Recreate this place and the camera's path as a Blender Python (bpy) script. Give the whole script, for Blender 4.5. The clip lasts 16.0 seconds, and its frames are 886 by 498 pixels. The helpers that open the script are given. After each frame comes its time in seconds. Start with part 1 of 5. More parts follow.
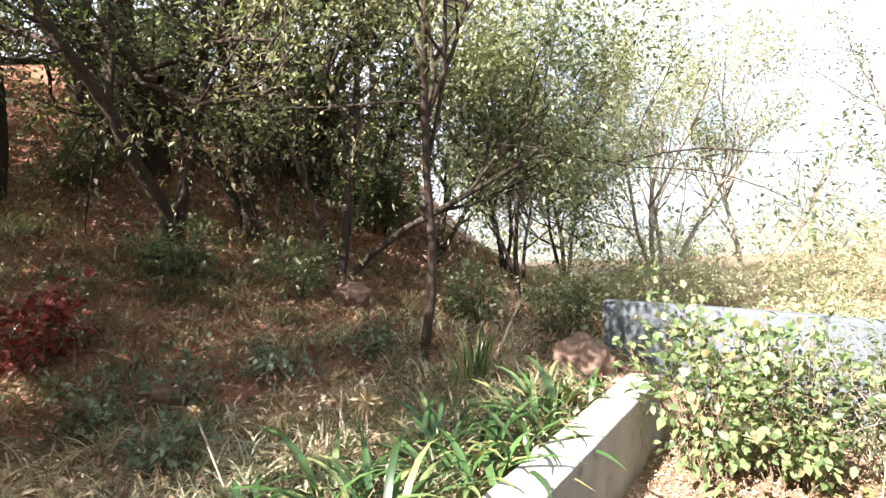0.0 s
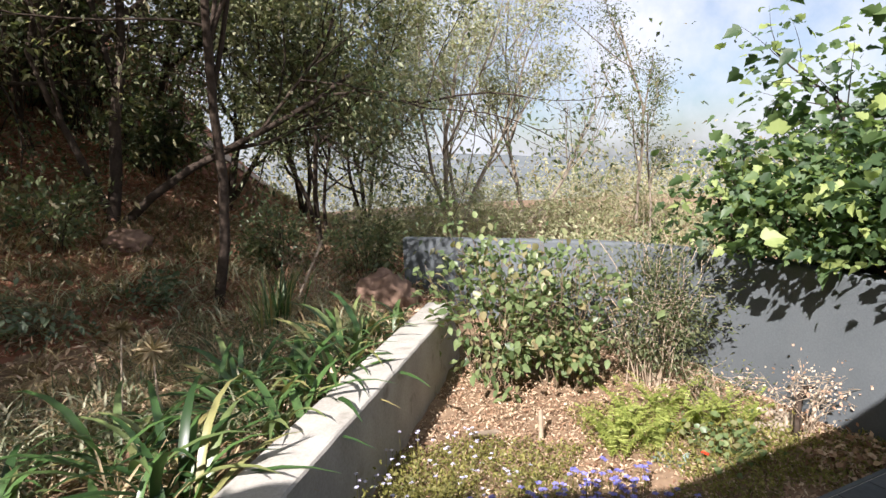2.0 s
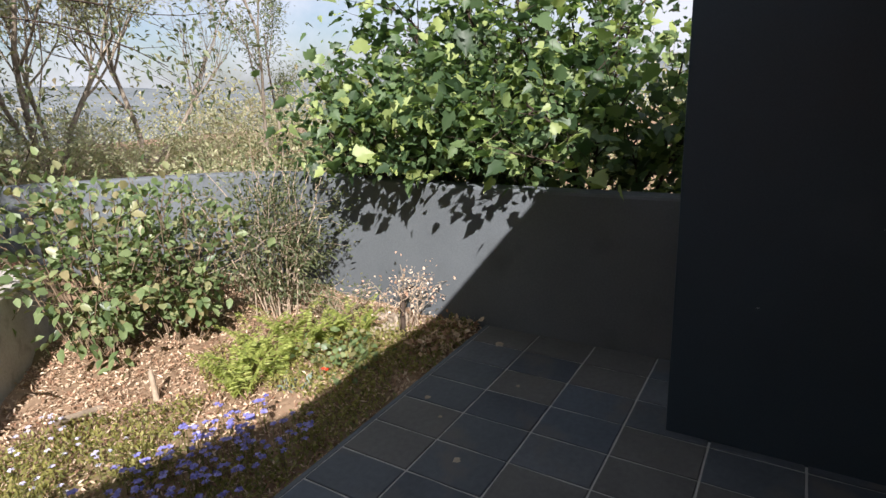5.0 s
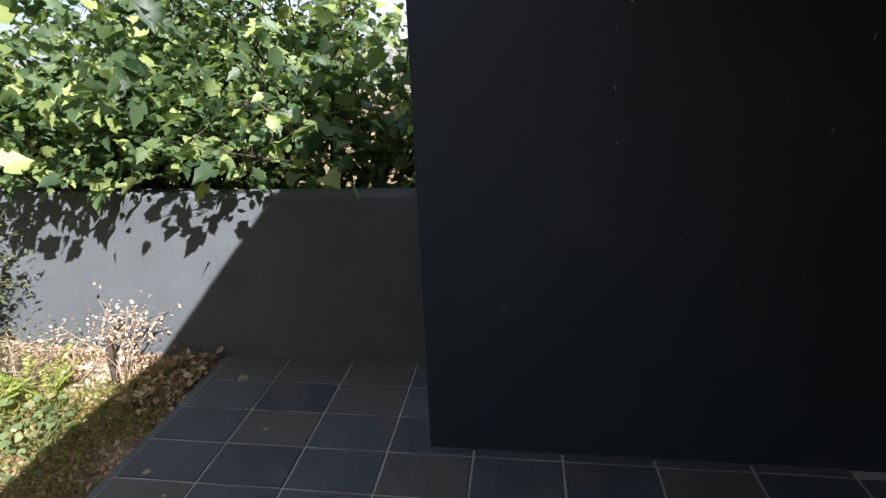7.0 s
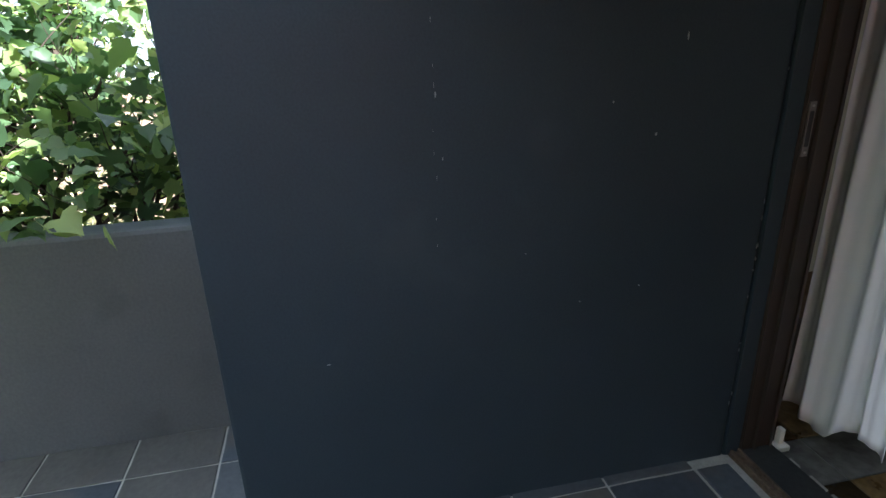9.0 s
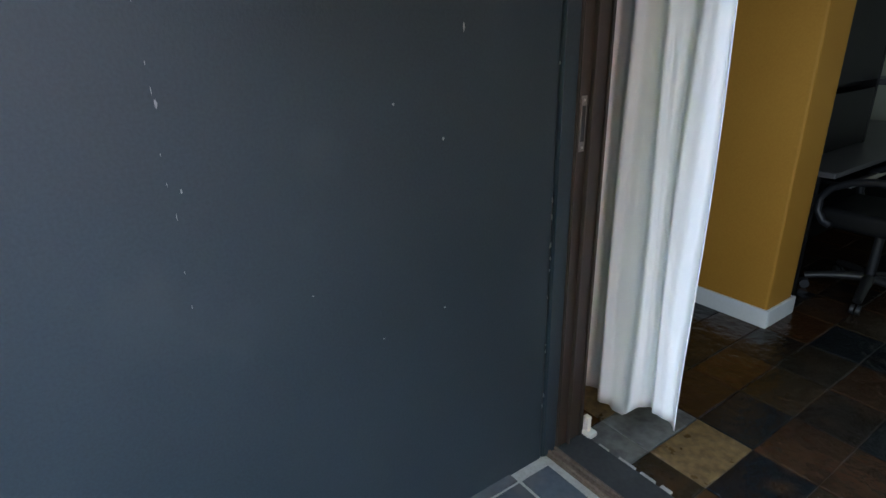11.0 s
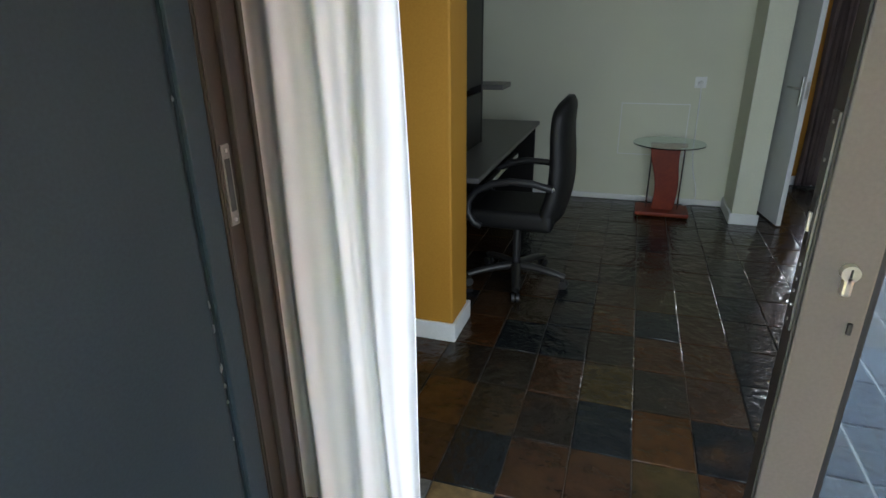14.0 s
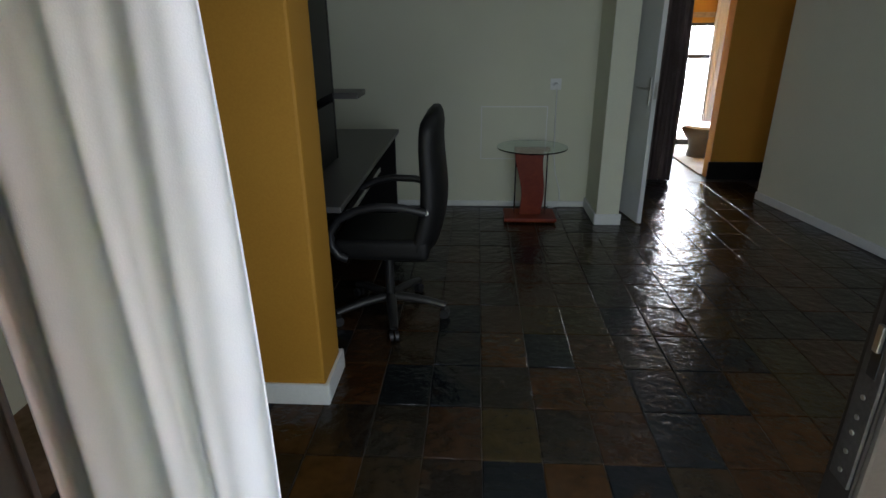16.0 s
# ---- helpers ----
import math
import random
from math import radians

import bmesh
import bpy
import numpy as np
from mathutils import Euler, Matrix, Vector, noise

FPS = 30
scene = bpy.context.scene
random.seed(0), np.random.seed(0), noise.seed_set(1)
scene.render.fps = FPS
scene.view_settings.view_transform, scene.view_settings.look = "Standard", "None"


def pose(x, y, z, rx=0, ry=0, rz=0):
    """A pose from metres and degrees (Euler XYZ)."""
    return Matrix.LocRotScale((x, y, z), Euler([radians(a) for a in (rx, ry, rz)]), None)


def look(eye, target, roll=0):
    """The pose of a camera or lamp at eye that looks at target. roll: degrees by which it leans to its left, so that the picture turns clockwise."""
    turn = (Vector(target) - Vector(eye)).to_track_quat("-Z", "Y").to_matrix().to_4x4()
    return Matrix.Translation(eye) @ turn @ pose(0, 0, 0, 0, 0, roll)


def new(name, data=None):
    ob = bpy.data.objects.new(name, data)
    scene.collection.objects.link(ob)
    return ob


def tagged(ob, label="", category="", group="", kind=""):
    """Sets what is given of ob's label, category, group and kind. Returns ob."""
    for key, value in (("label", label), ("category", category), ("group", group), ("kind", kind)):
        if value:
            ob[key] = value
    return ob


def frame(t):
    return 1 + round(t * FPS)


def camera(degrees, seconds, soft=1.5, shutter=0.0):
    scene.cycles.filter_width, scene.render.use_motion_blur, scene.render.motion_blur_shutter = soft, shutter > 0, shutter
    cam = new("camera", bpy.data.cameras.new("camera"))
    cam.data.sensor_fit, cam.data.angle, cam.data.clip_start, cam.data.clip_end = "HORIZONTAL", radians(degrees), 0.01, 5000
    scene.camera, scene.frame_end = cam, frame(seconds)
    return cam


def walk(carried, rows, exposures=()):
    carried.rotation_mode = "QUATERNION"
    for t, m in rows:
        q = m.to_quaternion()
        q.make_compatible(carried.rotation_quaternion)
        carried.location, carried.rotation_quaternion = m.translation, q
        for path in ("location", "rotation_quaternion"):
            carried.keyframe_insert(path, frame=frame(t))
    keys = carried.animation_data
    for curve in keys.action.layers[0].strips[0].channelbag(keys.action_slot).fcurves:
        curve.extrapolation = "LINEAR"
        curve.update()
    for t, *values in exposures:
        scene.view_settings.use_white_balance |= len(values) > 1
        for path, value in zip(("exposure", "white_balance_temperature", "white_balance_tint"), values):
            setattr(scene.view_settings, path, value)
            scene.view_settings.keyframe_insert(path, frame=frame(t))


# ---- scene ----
cam = camera(76.3, 16.0)
PATH = [
    (0, (2.655, -1.35, 1.723), (2.512, -3.344, 1.652), -3.0),
    (0.5, (2.666, -1.354, 1.706), (2.331, -3.323, 1.604), -3.1),
    (1, (2.651, -1.386, 1.665), (2.133, -3.311, 1.515), -3.2),
    (1.5, (2.656, -1.385, 1.638), (1.993, -3.259, 1.426), -3.2),
    (2, (2.659, -1.383, 1.599), (1.857, -3.194, 1.32), -3.0),
    (2.5, (2.637, -1.393, 1.569), (1.715, -3.133, 1.219), -3.0),
    (3, (2.636, -1.387, 1.55), (1.578, -3.035, 1.145), -3.0),
    (3.5, (2.6, -1.368, 1.53), (1.395, -2.897, 1.072), -3.1),
    (4, (2.509, -1.35, 1.519), (1.137, -2.714, 1.013), -3.0),
    (6.5, (1.954, -1.319, 1.473), (0.12, -1.819, 0.853), -3.3),
    (7, (1.865, -1.337, 1.476), (-0.009, -1.615, 0.836), -2.4),
    (7.5, (1.76, -1.324, 1.483), (-0.13, -1.438, 0.839), -1.9),
    (8, (1.671, -1.308, 1.492), (-0.214, -1.278, 0.826), -2.2),
    (8.5, (1.594, -1.327, 1.486), (-0.278, -1.143, 0.808), -1.7),
    (9, (1.465, -1.347, 1.509), (-0.367, -0.973, 0.801), -2.0),
    (9.5, (1.38, -1.365, 1.514), (-0.395, -0.789, 0.796), -2.0),
    (10, (1.318, -1.336, 1.496), (-0.38, -0.57, 0.768), -1.8),
    (12.5, (0.925, -1.12, 1.481), (-0.203, 0.37, 0.767), -1.1),
    (13, (0.862, -1.091, 1.486), (-0.048, 0.54, 0.77), -1.0),
    (13.5, (0.813, -0.984, 1.474), (0.086, 0.734, 0.754), -0.9),
    (14, (0.763, -0.819, 1.496), (0.176, 0.947, 0.765), -0.8),
    (14.5, (0.737, -0.72, 1.511), (0.251, 1.075, 0.775), -0.8),
    (15, (0.719, -0.626, 1.523), (0.343, 1.193, 0.781), -0.7),
    (15.5, (0.667, -0.493, 1.505), (0.412, 1.348, 0.767), -0.6),
    (16, (0.631, -0.388, 1.509), (0.52, 1.467, 0.768), -0.5),
]
EXPOSURES = [(0.0, 2.65, 6200, 16), (1.0, 2.05, 6200, 16), (1.5, 1.75, 6200, 16), (2.5, 1.35, 6200, 16), (4.0, 1.3, 6200, 16), (7.0, 1.75, 6000, 16), (8.0, 2.3, 5900, 14),
             (8.5, 2.7, 5750, 11), (9.5, 3.7, 5300, 9), (10.2, 4.15, 5250, 9), (12.5, 5.05, 5550, 8), (14.5, 5.15, 5700, 9), (16.0, 4.5, 5800, 10)]
walk(cam, [(t, look(eye, target, roll)) for t, eye, target, roll in PATH], EXPOSURES)

# ---- world, sun, sky light ----
SUN = Vector((1.0, 0.88, 1.0)).normalized()
world = bpy.data.worlds.new("sky")
scene.world = world
world.use_nodes = True
wn = world.node_tree
sky = wn.nodes.new("ShaderNodeTexSky")
sky.sky_type, sky.sun_disc = "NISHITA", False
sky.sun_elevation = math.asin(SUN.z)
sky.sun_rotation = math.atan2(SUN.x, SUN.y)
sky.air_density, sky.dust_density, sky.ozone_density = 1.0, 2.0, 1.0
wn.nodes["Background"].inputs[1].default_value = 0.05
# thin white cloud over the blue
way = wn.nodes.new("ShaderNodeTexCoord")
cloud = wn.nodes.new("ShaderNodeTexNoise")
cloud.inputs["Scale"].default_value, cloud.inputs["Detail"].default_value, cloud.inputs["Roughness"].default_value = 2.6, 9.0, 0.62
cloud_ramp = wn.nodes.new("ShaderNodeValToRGB")
cloud_ramp.color_ramp.elements[0].position, cloud_ramp.color_ramp.elements[1].position = 0.36, 0.58
cloud_mix = wn.nodes.new("ShaderNodeMix")
cloud_mix.data_type = "RGBA"
cloud_mix.inputs[7].default_value = (7.2, 7.4, 7.7, 1)
wn.links.new(way.outputs["Generated"], cloud.inputs["Vector"])
wn.links.new(cloud.outputs[0], cloud_ramp.inputs[0])
wn.links.new(cloud_ramp.outputs[0], cloud_mix.inputs["Factor"])
wn.links.new(sky.outputs[0], cloud_mix.inputs[6])
wn.links.new(cloud_mix.outputs[2], wn.nodes["Background"].inputs[0])
sun_data = bpy.data.lights.new("sun", "SUN")
sun_data.energy, sun_data.angle, sun_data.color = 5.0, radians(0.5), (1.0, 0.95, 0.86)
sun = new("sun", sun_data)
sun.matrix_world = look(SUN * 50, (0, 0, 0))
# daylight at the glazed door of the far room
win_data = bpy.data.lights.new("window_daylight", "AREA")
win_data.shape, win_data.size, win_data.size_y = "RECTANGLE", 1.3, 1.6
win_data.energy, win_data.color = 2.0, (1.0, 0.98, 0.95)
win = new("window_daylight", win_data)
# the sky's light through the open sliding door
door_data = bpy.data.lights.new("door_daylight", "AREA")
door_data.shape, door_data.size, door_data.size_y = "RECTANGLE", 1.76, 2.0
door_data.energy, door_data.color = 0.85, (0.93, 0.97, 1.0)
door_light = new("door_daylight", door_data)
door_light.matrix_world = look((1.27, 0.21, 1.05), (1.27, 3.0, 1.0))
win.matrix_world = look((3.6, 7.0, 0.95), (3.0, 3.0, 0.7))


# ---- materials ----
def mat(name, c1, c2, scale=6.0, rough=0.6, rough2=None, bump=0.0, bscale=60.0, metal=0.0, spec=0.5, rnd=None, detail=6.0,
        stain=None, coat=0.0, relief=0.01):
    """Two colours mixed by a coarse and a fine noise; optional colour ramp by object, bump and stains."""
    m = bpy.data.materials.new(name)
    m.use_nodes = True
    nt = m.node_tree
    b = nt.nodes["Principled BSDF"]
    pos = nt.nodes.new("ShaderNodeNewGeometry").outputs["Position"]
    big = nt.nodes.new("ShaderNodeTexNoise")
    big.inputs["Scale"].default_value, big.inputs["Detail"].default_value = scale, detail
    fine = nt.nodes.new("ShaderNodeTexNoise")
    fine.inputs["Scale"].default_value, fine.inputs["Detail"].default_value = bscale, 5.0
    for n in (big, fine):
        nt.links.new(pos, n.inputs["Vector"])
    ramp = nt.nodes.new("ShaderNodeValToRGB")
    ramp.color_ramp.elements[0].position, ramp.color_ramp.elements[1].position = 0.35, 0.68
    ramp.color_ramp.elements[0].color, ramp.color_ramp.elements[1].color = (*c1, 1), (*c2, 1)
    mixf = nt.nodes.new("ShaderNodeMath")
    mixf.operation = "MULTIPLY_ADD"
    mixf.inputs[1].default_value = 0.45
    add = nt.nodes.new("ShaderNodeMath")
    add.operation = "MULTIPLY"
    add.inputs[1].default_value = 0.55
    nt.links.new(big.outputs[0], add.inputs[0])
    nt.links.new(fine.outputs[0], mixf.inputs[0])
    nt.links.new(add.outputs[0], mixf.inputs[2])
    nt.links.new(mixf.outputs[0], ramp.inputs[0])
    col = ramp.outputs[0]
    if rnd:
        oi = nt.nodes.new("ShaderNodeObjectInfo")
        rr = nt.nodes.new("ShaderNodeValToRGB")
        rr.color_ramp.interpolation = "CONSTANT"
        while len(rr.color_ramp.elements) < len(rnd):
            rr.color_ramp.elements.new(0.5)
        for i, c in enumerate(rnd):
            rr.color_ramp.elements[i].position = i / len(rnd)
            rr.color_ramp.elements[i].color = (*c, 1)
        nt.links.new(oi.outputs["Random"], rr.inputs[0])
        mx = nt.nodes.new("ShaderNodeMix")
        mx.data_type, mx.blend_type = "RGBA", "MULTIPLY"
        mx.inputs["Factor"].default_value = 1.0
        nt.links.new(col, mx.inputs[6])
        nt.links.new(rr.outputs[0], mx.inputs[7])
        col = mx.outputs[2]
    if stain:
        sn = nt.nodes.new("ShaderNodeTexNoise")
        sn.inputs["Scale"].default_value, sn.inputs["Detail"].default_value = stain[1], 8
        nt.links.new(pos, sn.inputs["Vector"])
        sr = nt.nodes.new("ShaderNodeValToRGB")
        sr.color_ramp.elements[0].position, sr.color_ramp.elements[1].position = stain[2], stain[2] + stain[3]
        nt.links.new(sn.outputs[0], sr.inputs[0])
        mx = nt.nodes.new("ShaderNodeMix")
        mx.data_type = "RGBA"
        nt.links.new(sr.outputs[0], mx.inputs["Factor"])
        nt.links.new(col, mx.inputs[6])
        mx.inputs[7].default_value = (*stain[0], 1)
        col = mx.outputs[2]
    nt.links.new(col, b.inputs["Base Color"])
    b.inputs["Metallic"].default_value = metal
    b.inputs["Specular IOR Level"].default_value = spec
    b.inputs["Coat Weight"].default_value = coat
    if rough2 is None:
        b.inputs["Roughness"].default_value = rough
    else:
        mr = nt.nodes.new("ShaderNodeMapRange")
        mr.inputs[3].default_value, mr.inputs[4].default_value = rough, rough2
        nt.links.new(big.outputs[0], mr.inputs[0])
        nt.links.new(mr.outputs[0], b.inputs["Roughness"])
    if bump:
        bp = nt.nodes.new("ShaderNodeBump")
        bp.inputs["Strength"].default_value, bp.inputs["Distance"].default_value = bump, relief
        nt.links.new(mixf.outputs[0], bp.inputs["Height"])
        nt.links.new(bp.outputs[0], b.inputs["Normal"])
    return m


def leaf_mat(name, colours, rough=0.45, through_light=0.35, single=False):
    """Leaf colours by mesh island, or by object for leaves that are objects, with light shining through."""
    m = bpy.data.materials.new(name)
    m.use_nodes = True
    nt = m.node_tree
    b = nt.nodes["Principled BSDF"]
    g = nt.nodes.new("ShaderNodeNewGeometry")
    r = nt.nodes.new("ShaderNodeValToRGB")
    while len(r.color_ramp.elements) < len(colours):
        r.color_ramp.elements.new(0.5)
    for i, c in enumerate(colours):
        r.color_ramp.elements[i].position = i / max(1, len(colours) - 1)
        r.color_ramp.elements[i].color = (*c, 1)
    if single:
        nt.links.new(nt.nodes.new("ShaderNodeObjectInfo").outputs["Random"], r.inputs[0])
    else:
        nt.links.new(g.outputs["Random Per Island"], r.inputs[0])
    nt.links.new(r.outputs[0], b.inputs["Base Color"])
    b.inputs["Roughness"].default_value = rough
    if through_light:
        tr = nt.nodes.new("ShaderNodeBsdfTranslucent")
        ml = nt.nodes.new("ShaderNodeMix")
        ml.data_type, ml.blend_type = "RGBA", "MULTIPLY"
        ml.inputs["Factor"].default_value = 1.0
        ml.inputs[7].default_value = (1.3, 1.4, 0.8, 1)
        nt.links.new(r.outputs[0], ml.inputs[6])
        nt.links.new(ml.outputs[2], tr.inputs[0])
        ms = nt.nodes.new("ShaderNodeMixShader")
        ms.inputs[0].default_value = through_light
        nt.links.new(b.outputs[0], ms.inputs[1])
        nt.links.new(tr.outputs[0], ms.inputs[2])
        nt.links.new(ms.outputs[0], nt.nodes["Material Output"].inputs[0])
    return m


def glass_mat(name, tint=(1, 1, 1), rough=0.0):
    m = bpy.data.materials.new(name)
    m.use_nodes = True
    b = m.node_tree.nodes["Principled BSDF"]
    b.inputs["Base Color"].default_value = (*tint, 1)
    b.inputs["Transmission Weight"].default_value = 1.0
    b.inputs["Roughness"].default_value = rough
    b.inputs["IOR"].default_value = 1.45
    return m


M_DARKWALL = mat("dark_blue_plaster", (0.0225, 0.038, 0.053), (0.032, 0.052, 0.072), 1.6, 0.42, 0.6, 0.12, 140,
                 stain=((0.055, 0.075, 0.092), 1.7, 0.6, 0.25), spec=0.3)
M_GREYWALL = mat("grey_plaster", (0.088, 0.098, 0.106), (0.118, 0.13, 0.14), 2.0, 0.8, None, 0.25, 90,
                 stain=((0.07, 0.078, 0.08), 3.0, 0.58, 0.25), spec=0.15)
# soffit is out of view; kept dark so little light bounces onto the patio
M_SOFFIT = mat("unseen_dark_soffit", (0.05, 0.045, 0.04), (0.08, 0.072, 0.065), 3.0, 0.7, None, 0.1, 60)
M_PALEWALL = mat("pale_cement", (0.3, 0.28, 0.25), (0.43, 0.405, 0.37), 5.0, 0.85, None, 0.35, 70,
                 stain=((0.22, 0.2, 0.17), 7.0, 0.6, 0.15), spec=0.2)
M_WHITEWALL = mat("cream_white_wall", (0.62, 0.625, 0.5), (0.68, 0.685, 0.55), 1.2, 0.75, None, 0.06, 120, spec=0.25)
M_WHITE = mat("white_gloss_paint", (0.7, 0.71, 0.69), (0.78, 0.79, 0.77), 4.0, 0.35, None, 0.04, 80)
M_YELLOW = mat("ochre_wall", (0.4, 0.195, 0.02), (0.46, 0.235, 0.028), 1.5, 0.65, None, 0.1, 120, spec=0.3)
M_CEIL = mat("ceiling_white", (0.66, 0.66, 0.63), (0.72, 0.72, 0.7), 1.0, 0.8, None, 0.05, 60)
M_BRONZE = mat("bronze_aluminium", (0.028, 0.023, 0.019), (0.042, 0.034, 0.029), 9.0, 0.42, 0.55, 0.05, 150, spec=0.5)
M_BRONZE_LIGHT = mat("worn_bronze_aluminium", (0.105, 0.088, 0.075), (0.135, 0.115, 0.1), 4.0, 0.45, 0.6, 0.05, 150, spec=0.5)
M_STEEL = mat("brushed_steel", (0.5, 0.49, 0.46), (0.66, 0.65, 0.62), 20.0, 0.28, 0.4, 0.05, 200, metal=1.0)
M_CHIP = mat("bare_plaster_chip", (0.2, 0.23, 0.25), (0.34, 0.37, 0.39), 60.0, 0.8, None, 0.1, 200)
M_LEG = mat("dark_base_metal", (0.035, 0.034, 0.033), (0.06, 0.058, 0.056), 20.0, 0.35, 0.45, 0.05, 200, metal=0.5)
M_DARKSTEEL = mat("dull_grey_steel", (0.1, 0.095, 0.09), (0.17, 0.16, 0.15), 20.0, 0.4, 0.5, 0.05, 200, metal=0.6)
M_WORNSTEEL = mat("worn_grey_steel", (0.22, 0.21, 0.2), (0.34, 0.33, 0.31), 20.0, 0.4, 0.5, 0.05, 200, metal=0.7)
M_BRASS = mat("pale_brass", (0.6, 0.56, 0.48), (0.72, 0.68, 0.6), 20.0, 0.3, None, 0.03, 200, metal=1.0)
M_CHROME = mat("chrome", (0.6, 0.6, 0.6), (0.7, 0.7, 0.7), 10.0, 0.18, None, 0.0, 60, metal=1.0)
M_SLATE_OUT = mat("weathered_slate", (0.55, 0.57, 0.6), (0.85, 0.88, 0.92), 5.0, 0.5, 0.68, 0.6, 38, spec=0.35,
                  rnd=[(0.09, 0.1, 0.112), (0.115, 0.122, 0.132), (0.075, 0.085, 0.1), (0.125, 0.118, 0.11), (0.095, 0.11, 0.13)],
                  stain=((0.1, 0.09, 0.08), 3.5, 0.55, 0.2))
M_SLATE_IN = mat("sealed_slate", (0.36, 0.345, 0.32), (0.85, 0.81, 0.77), 7.0, 0.1, 0.2, 1.0, 20, coat=0.0, spec=0.35, relief=0.013,
                 rnd=[(0.06, 0.032, 0.013), (0.022, 0.018, 0.014), (0.056, 0.03, 0.014), (0.04, 0.029, 0.016), (0.075, 0.036, 0.012),
                      (0.03, 0.025, 0.018), (0.055, 0.041, 0.016), (0.06, 0.028, 0.011), (0.008, 0.011, 0.015), (0.048, 0.026, 0.014)],
                 stain=((0.04, 0.022, 0.01), 6.0, 0.52, 0.22))
M_SLATE_BLACK = mat("blue_black_slate", (0.005, 0.006, 0.007), (0.011, 0.013, 0.014), 7.0, 0.1, 0.2, 1.0, 20, spec=0.4, relief=0.016)
M_SLATE_GREY = mat("grey_cleft_slate", (0.04, 0.041, 0.04), (0.16, 0.162, 0.155), 8.0, 0.3, 0.45, 0.9, 28, spec=0.4)
M_SLATE_GOLD = mat("golden_slate", (0.035, 0.022, 0.01), (0.2, 0.135, 0.06), 16.0, 0.2, 0.4, 0.9, 30, spec=0.4)
M_GROUT = mat("grey_grout", (0.3, 0.29, 0.275), (0.44, 0.43, 0.4), 12.0, 0.85, None, 0.3, 90)
M_TRACK = mat("worn_brown_channel", (0.07, 0.05, 0.036), (0.17, 0.13, 0.1), 14.0, 0.55, 0.75, 0.3, 90, spec=0.3)
M_SLAB = mat("dark_threshold_slate", (0.022, 0.025, 0.028), (0.04, 0.043, 0.046), 9.0, 0.5, 0.65, 0.4, 60, spec=0.3)
M_GROUT_IN = mat("dark_grout", (0.03, 0.027, 0.024), (0.065, 0.058, 0.05), 12.0, 0.5, None, 0.3, 90)
M_CURTAIN = mat("white_cotton", (0.71, 0.72, 0.765), (0.77, 0.78, 0.825), 3.0, 0.9, None, 0.15, 400, spec=0.1)
M_BROWNCURTAIN = mat("brown_voile", (0.1, 0.075, 0.07), (0.16, 0.125, 0.12), 5.0, 0.8, None, 0.1, 300, spec=0.15)
M_BLACK = mat("black_leather", (0.006, 0.006, 0.006), (0.01, 0.01, 0.01), 9.0, 0.45, 0.55, 0.25, 160, spec=0.25)
M_BLACKPLASTIC = mat("black_plastic", (0.014, 0.014, 0.015), (0.022, 0.022, 0.023), 9.0, 0.3, 0.45, 0.05, 120)
M_BLACKWOOD = mat("black_laminate", (0.007, 0.0065, 0.0065), (0.011, 0.01, 0.0095), 3.0, 0.35, 0.45, 0.05, 90, spec=0.2)
M_GREYTOP = mat("grey_laminate", (0.06, 0.057, 0.054), (0.09, 0.086, 0.082), 14.0, 0.3, 0.4, 0.04, 120)
M_REDWOOD = mat("red_mahogany", (0.13, 0.014, 0.004), (0.2, 0.03, 0.008), 7.0, 0.4, 0.5, 0.08, 50, spec=0.25)
M_GLASS = glass_mat("clear_glass", (0.95, 1.0, 0.98))
M_COATED = glass_mat("reflective_coated_glass", (0.8, 0.88, 0.92))
cn = M_COATED.node_tree
mirror = cn.nodes.new("ShaderNodeBsdfGlossy")
mirror.inputs["Roughness"].default_value, mirror.inputs["Color"].default_value = 0.03, (0.8, 0.88, 0.95, 1)
film_mix = cn.nodes.new("ShaderNodeMixShader")
film_mix.inputs[0].default_value = 0.4
cn.links.new(cn.nodes["Principled BSDF"].outputs[0], film_mix.inputs[1])
cn.links.new(mirror.outputs[0], film_mix.inputs[2])
cn.links.new(film_mix.outputs[0], cn.nodes["Material Output"].inputs[0])
M_GLASSTOP = glass_mat("green_edge_glass", (0.82, 0.95, 0.9))
# emissive colour for a panel that stands in for daylight outdoors
M_WINGLOW = bpy.data.materials.new("outdoor_glow_panel")
M_WINGLOW.use_nodes = True
M_WINGLOW.node_tree.nodes["Principled BSDF"].inputs["Emission Color"].default_value = (0.95, 0.97, 1.0, 1)
M_WINGLOW.node_tree.nodes["Principled BSDF"].inputs["Emission Strength"].default_value = 0.8
M_SOIL = mat("leaf_littered_soil", (0.13, 0.085, 0.055), (0.29, 0.2, 0.13), 2.2, 0.95, None, 0.9, 26, spec=0.1,
             stain=((0.11, 0.1, 0.04), 0.7, 0.52, 0.2))
M_RED_SOIL = mat("red_earth", (0.19, 0.08, 0.05), (0.36, 0.175, 0.11), 1.6, 0.95, None, 0.9, 22, spec=0.1)
# grey-blue distance haze mixed into the colour of far ground and hills
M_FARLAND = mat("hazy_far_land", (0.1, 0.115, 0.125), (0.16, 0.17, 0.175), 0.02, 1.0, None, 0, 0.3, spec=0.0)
M_ROCK = mat("red_brown_rock", (0.12, 0.075, 0.055), (0.26, 0.17, 0.125), 5.0, 0.9, None, 0.8, 24, spec=0.15)
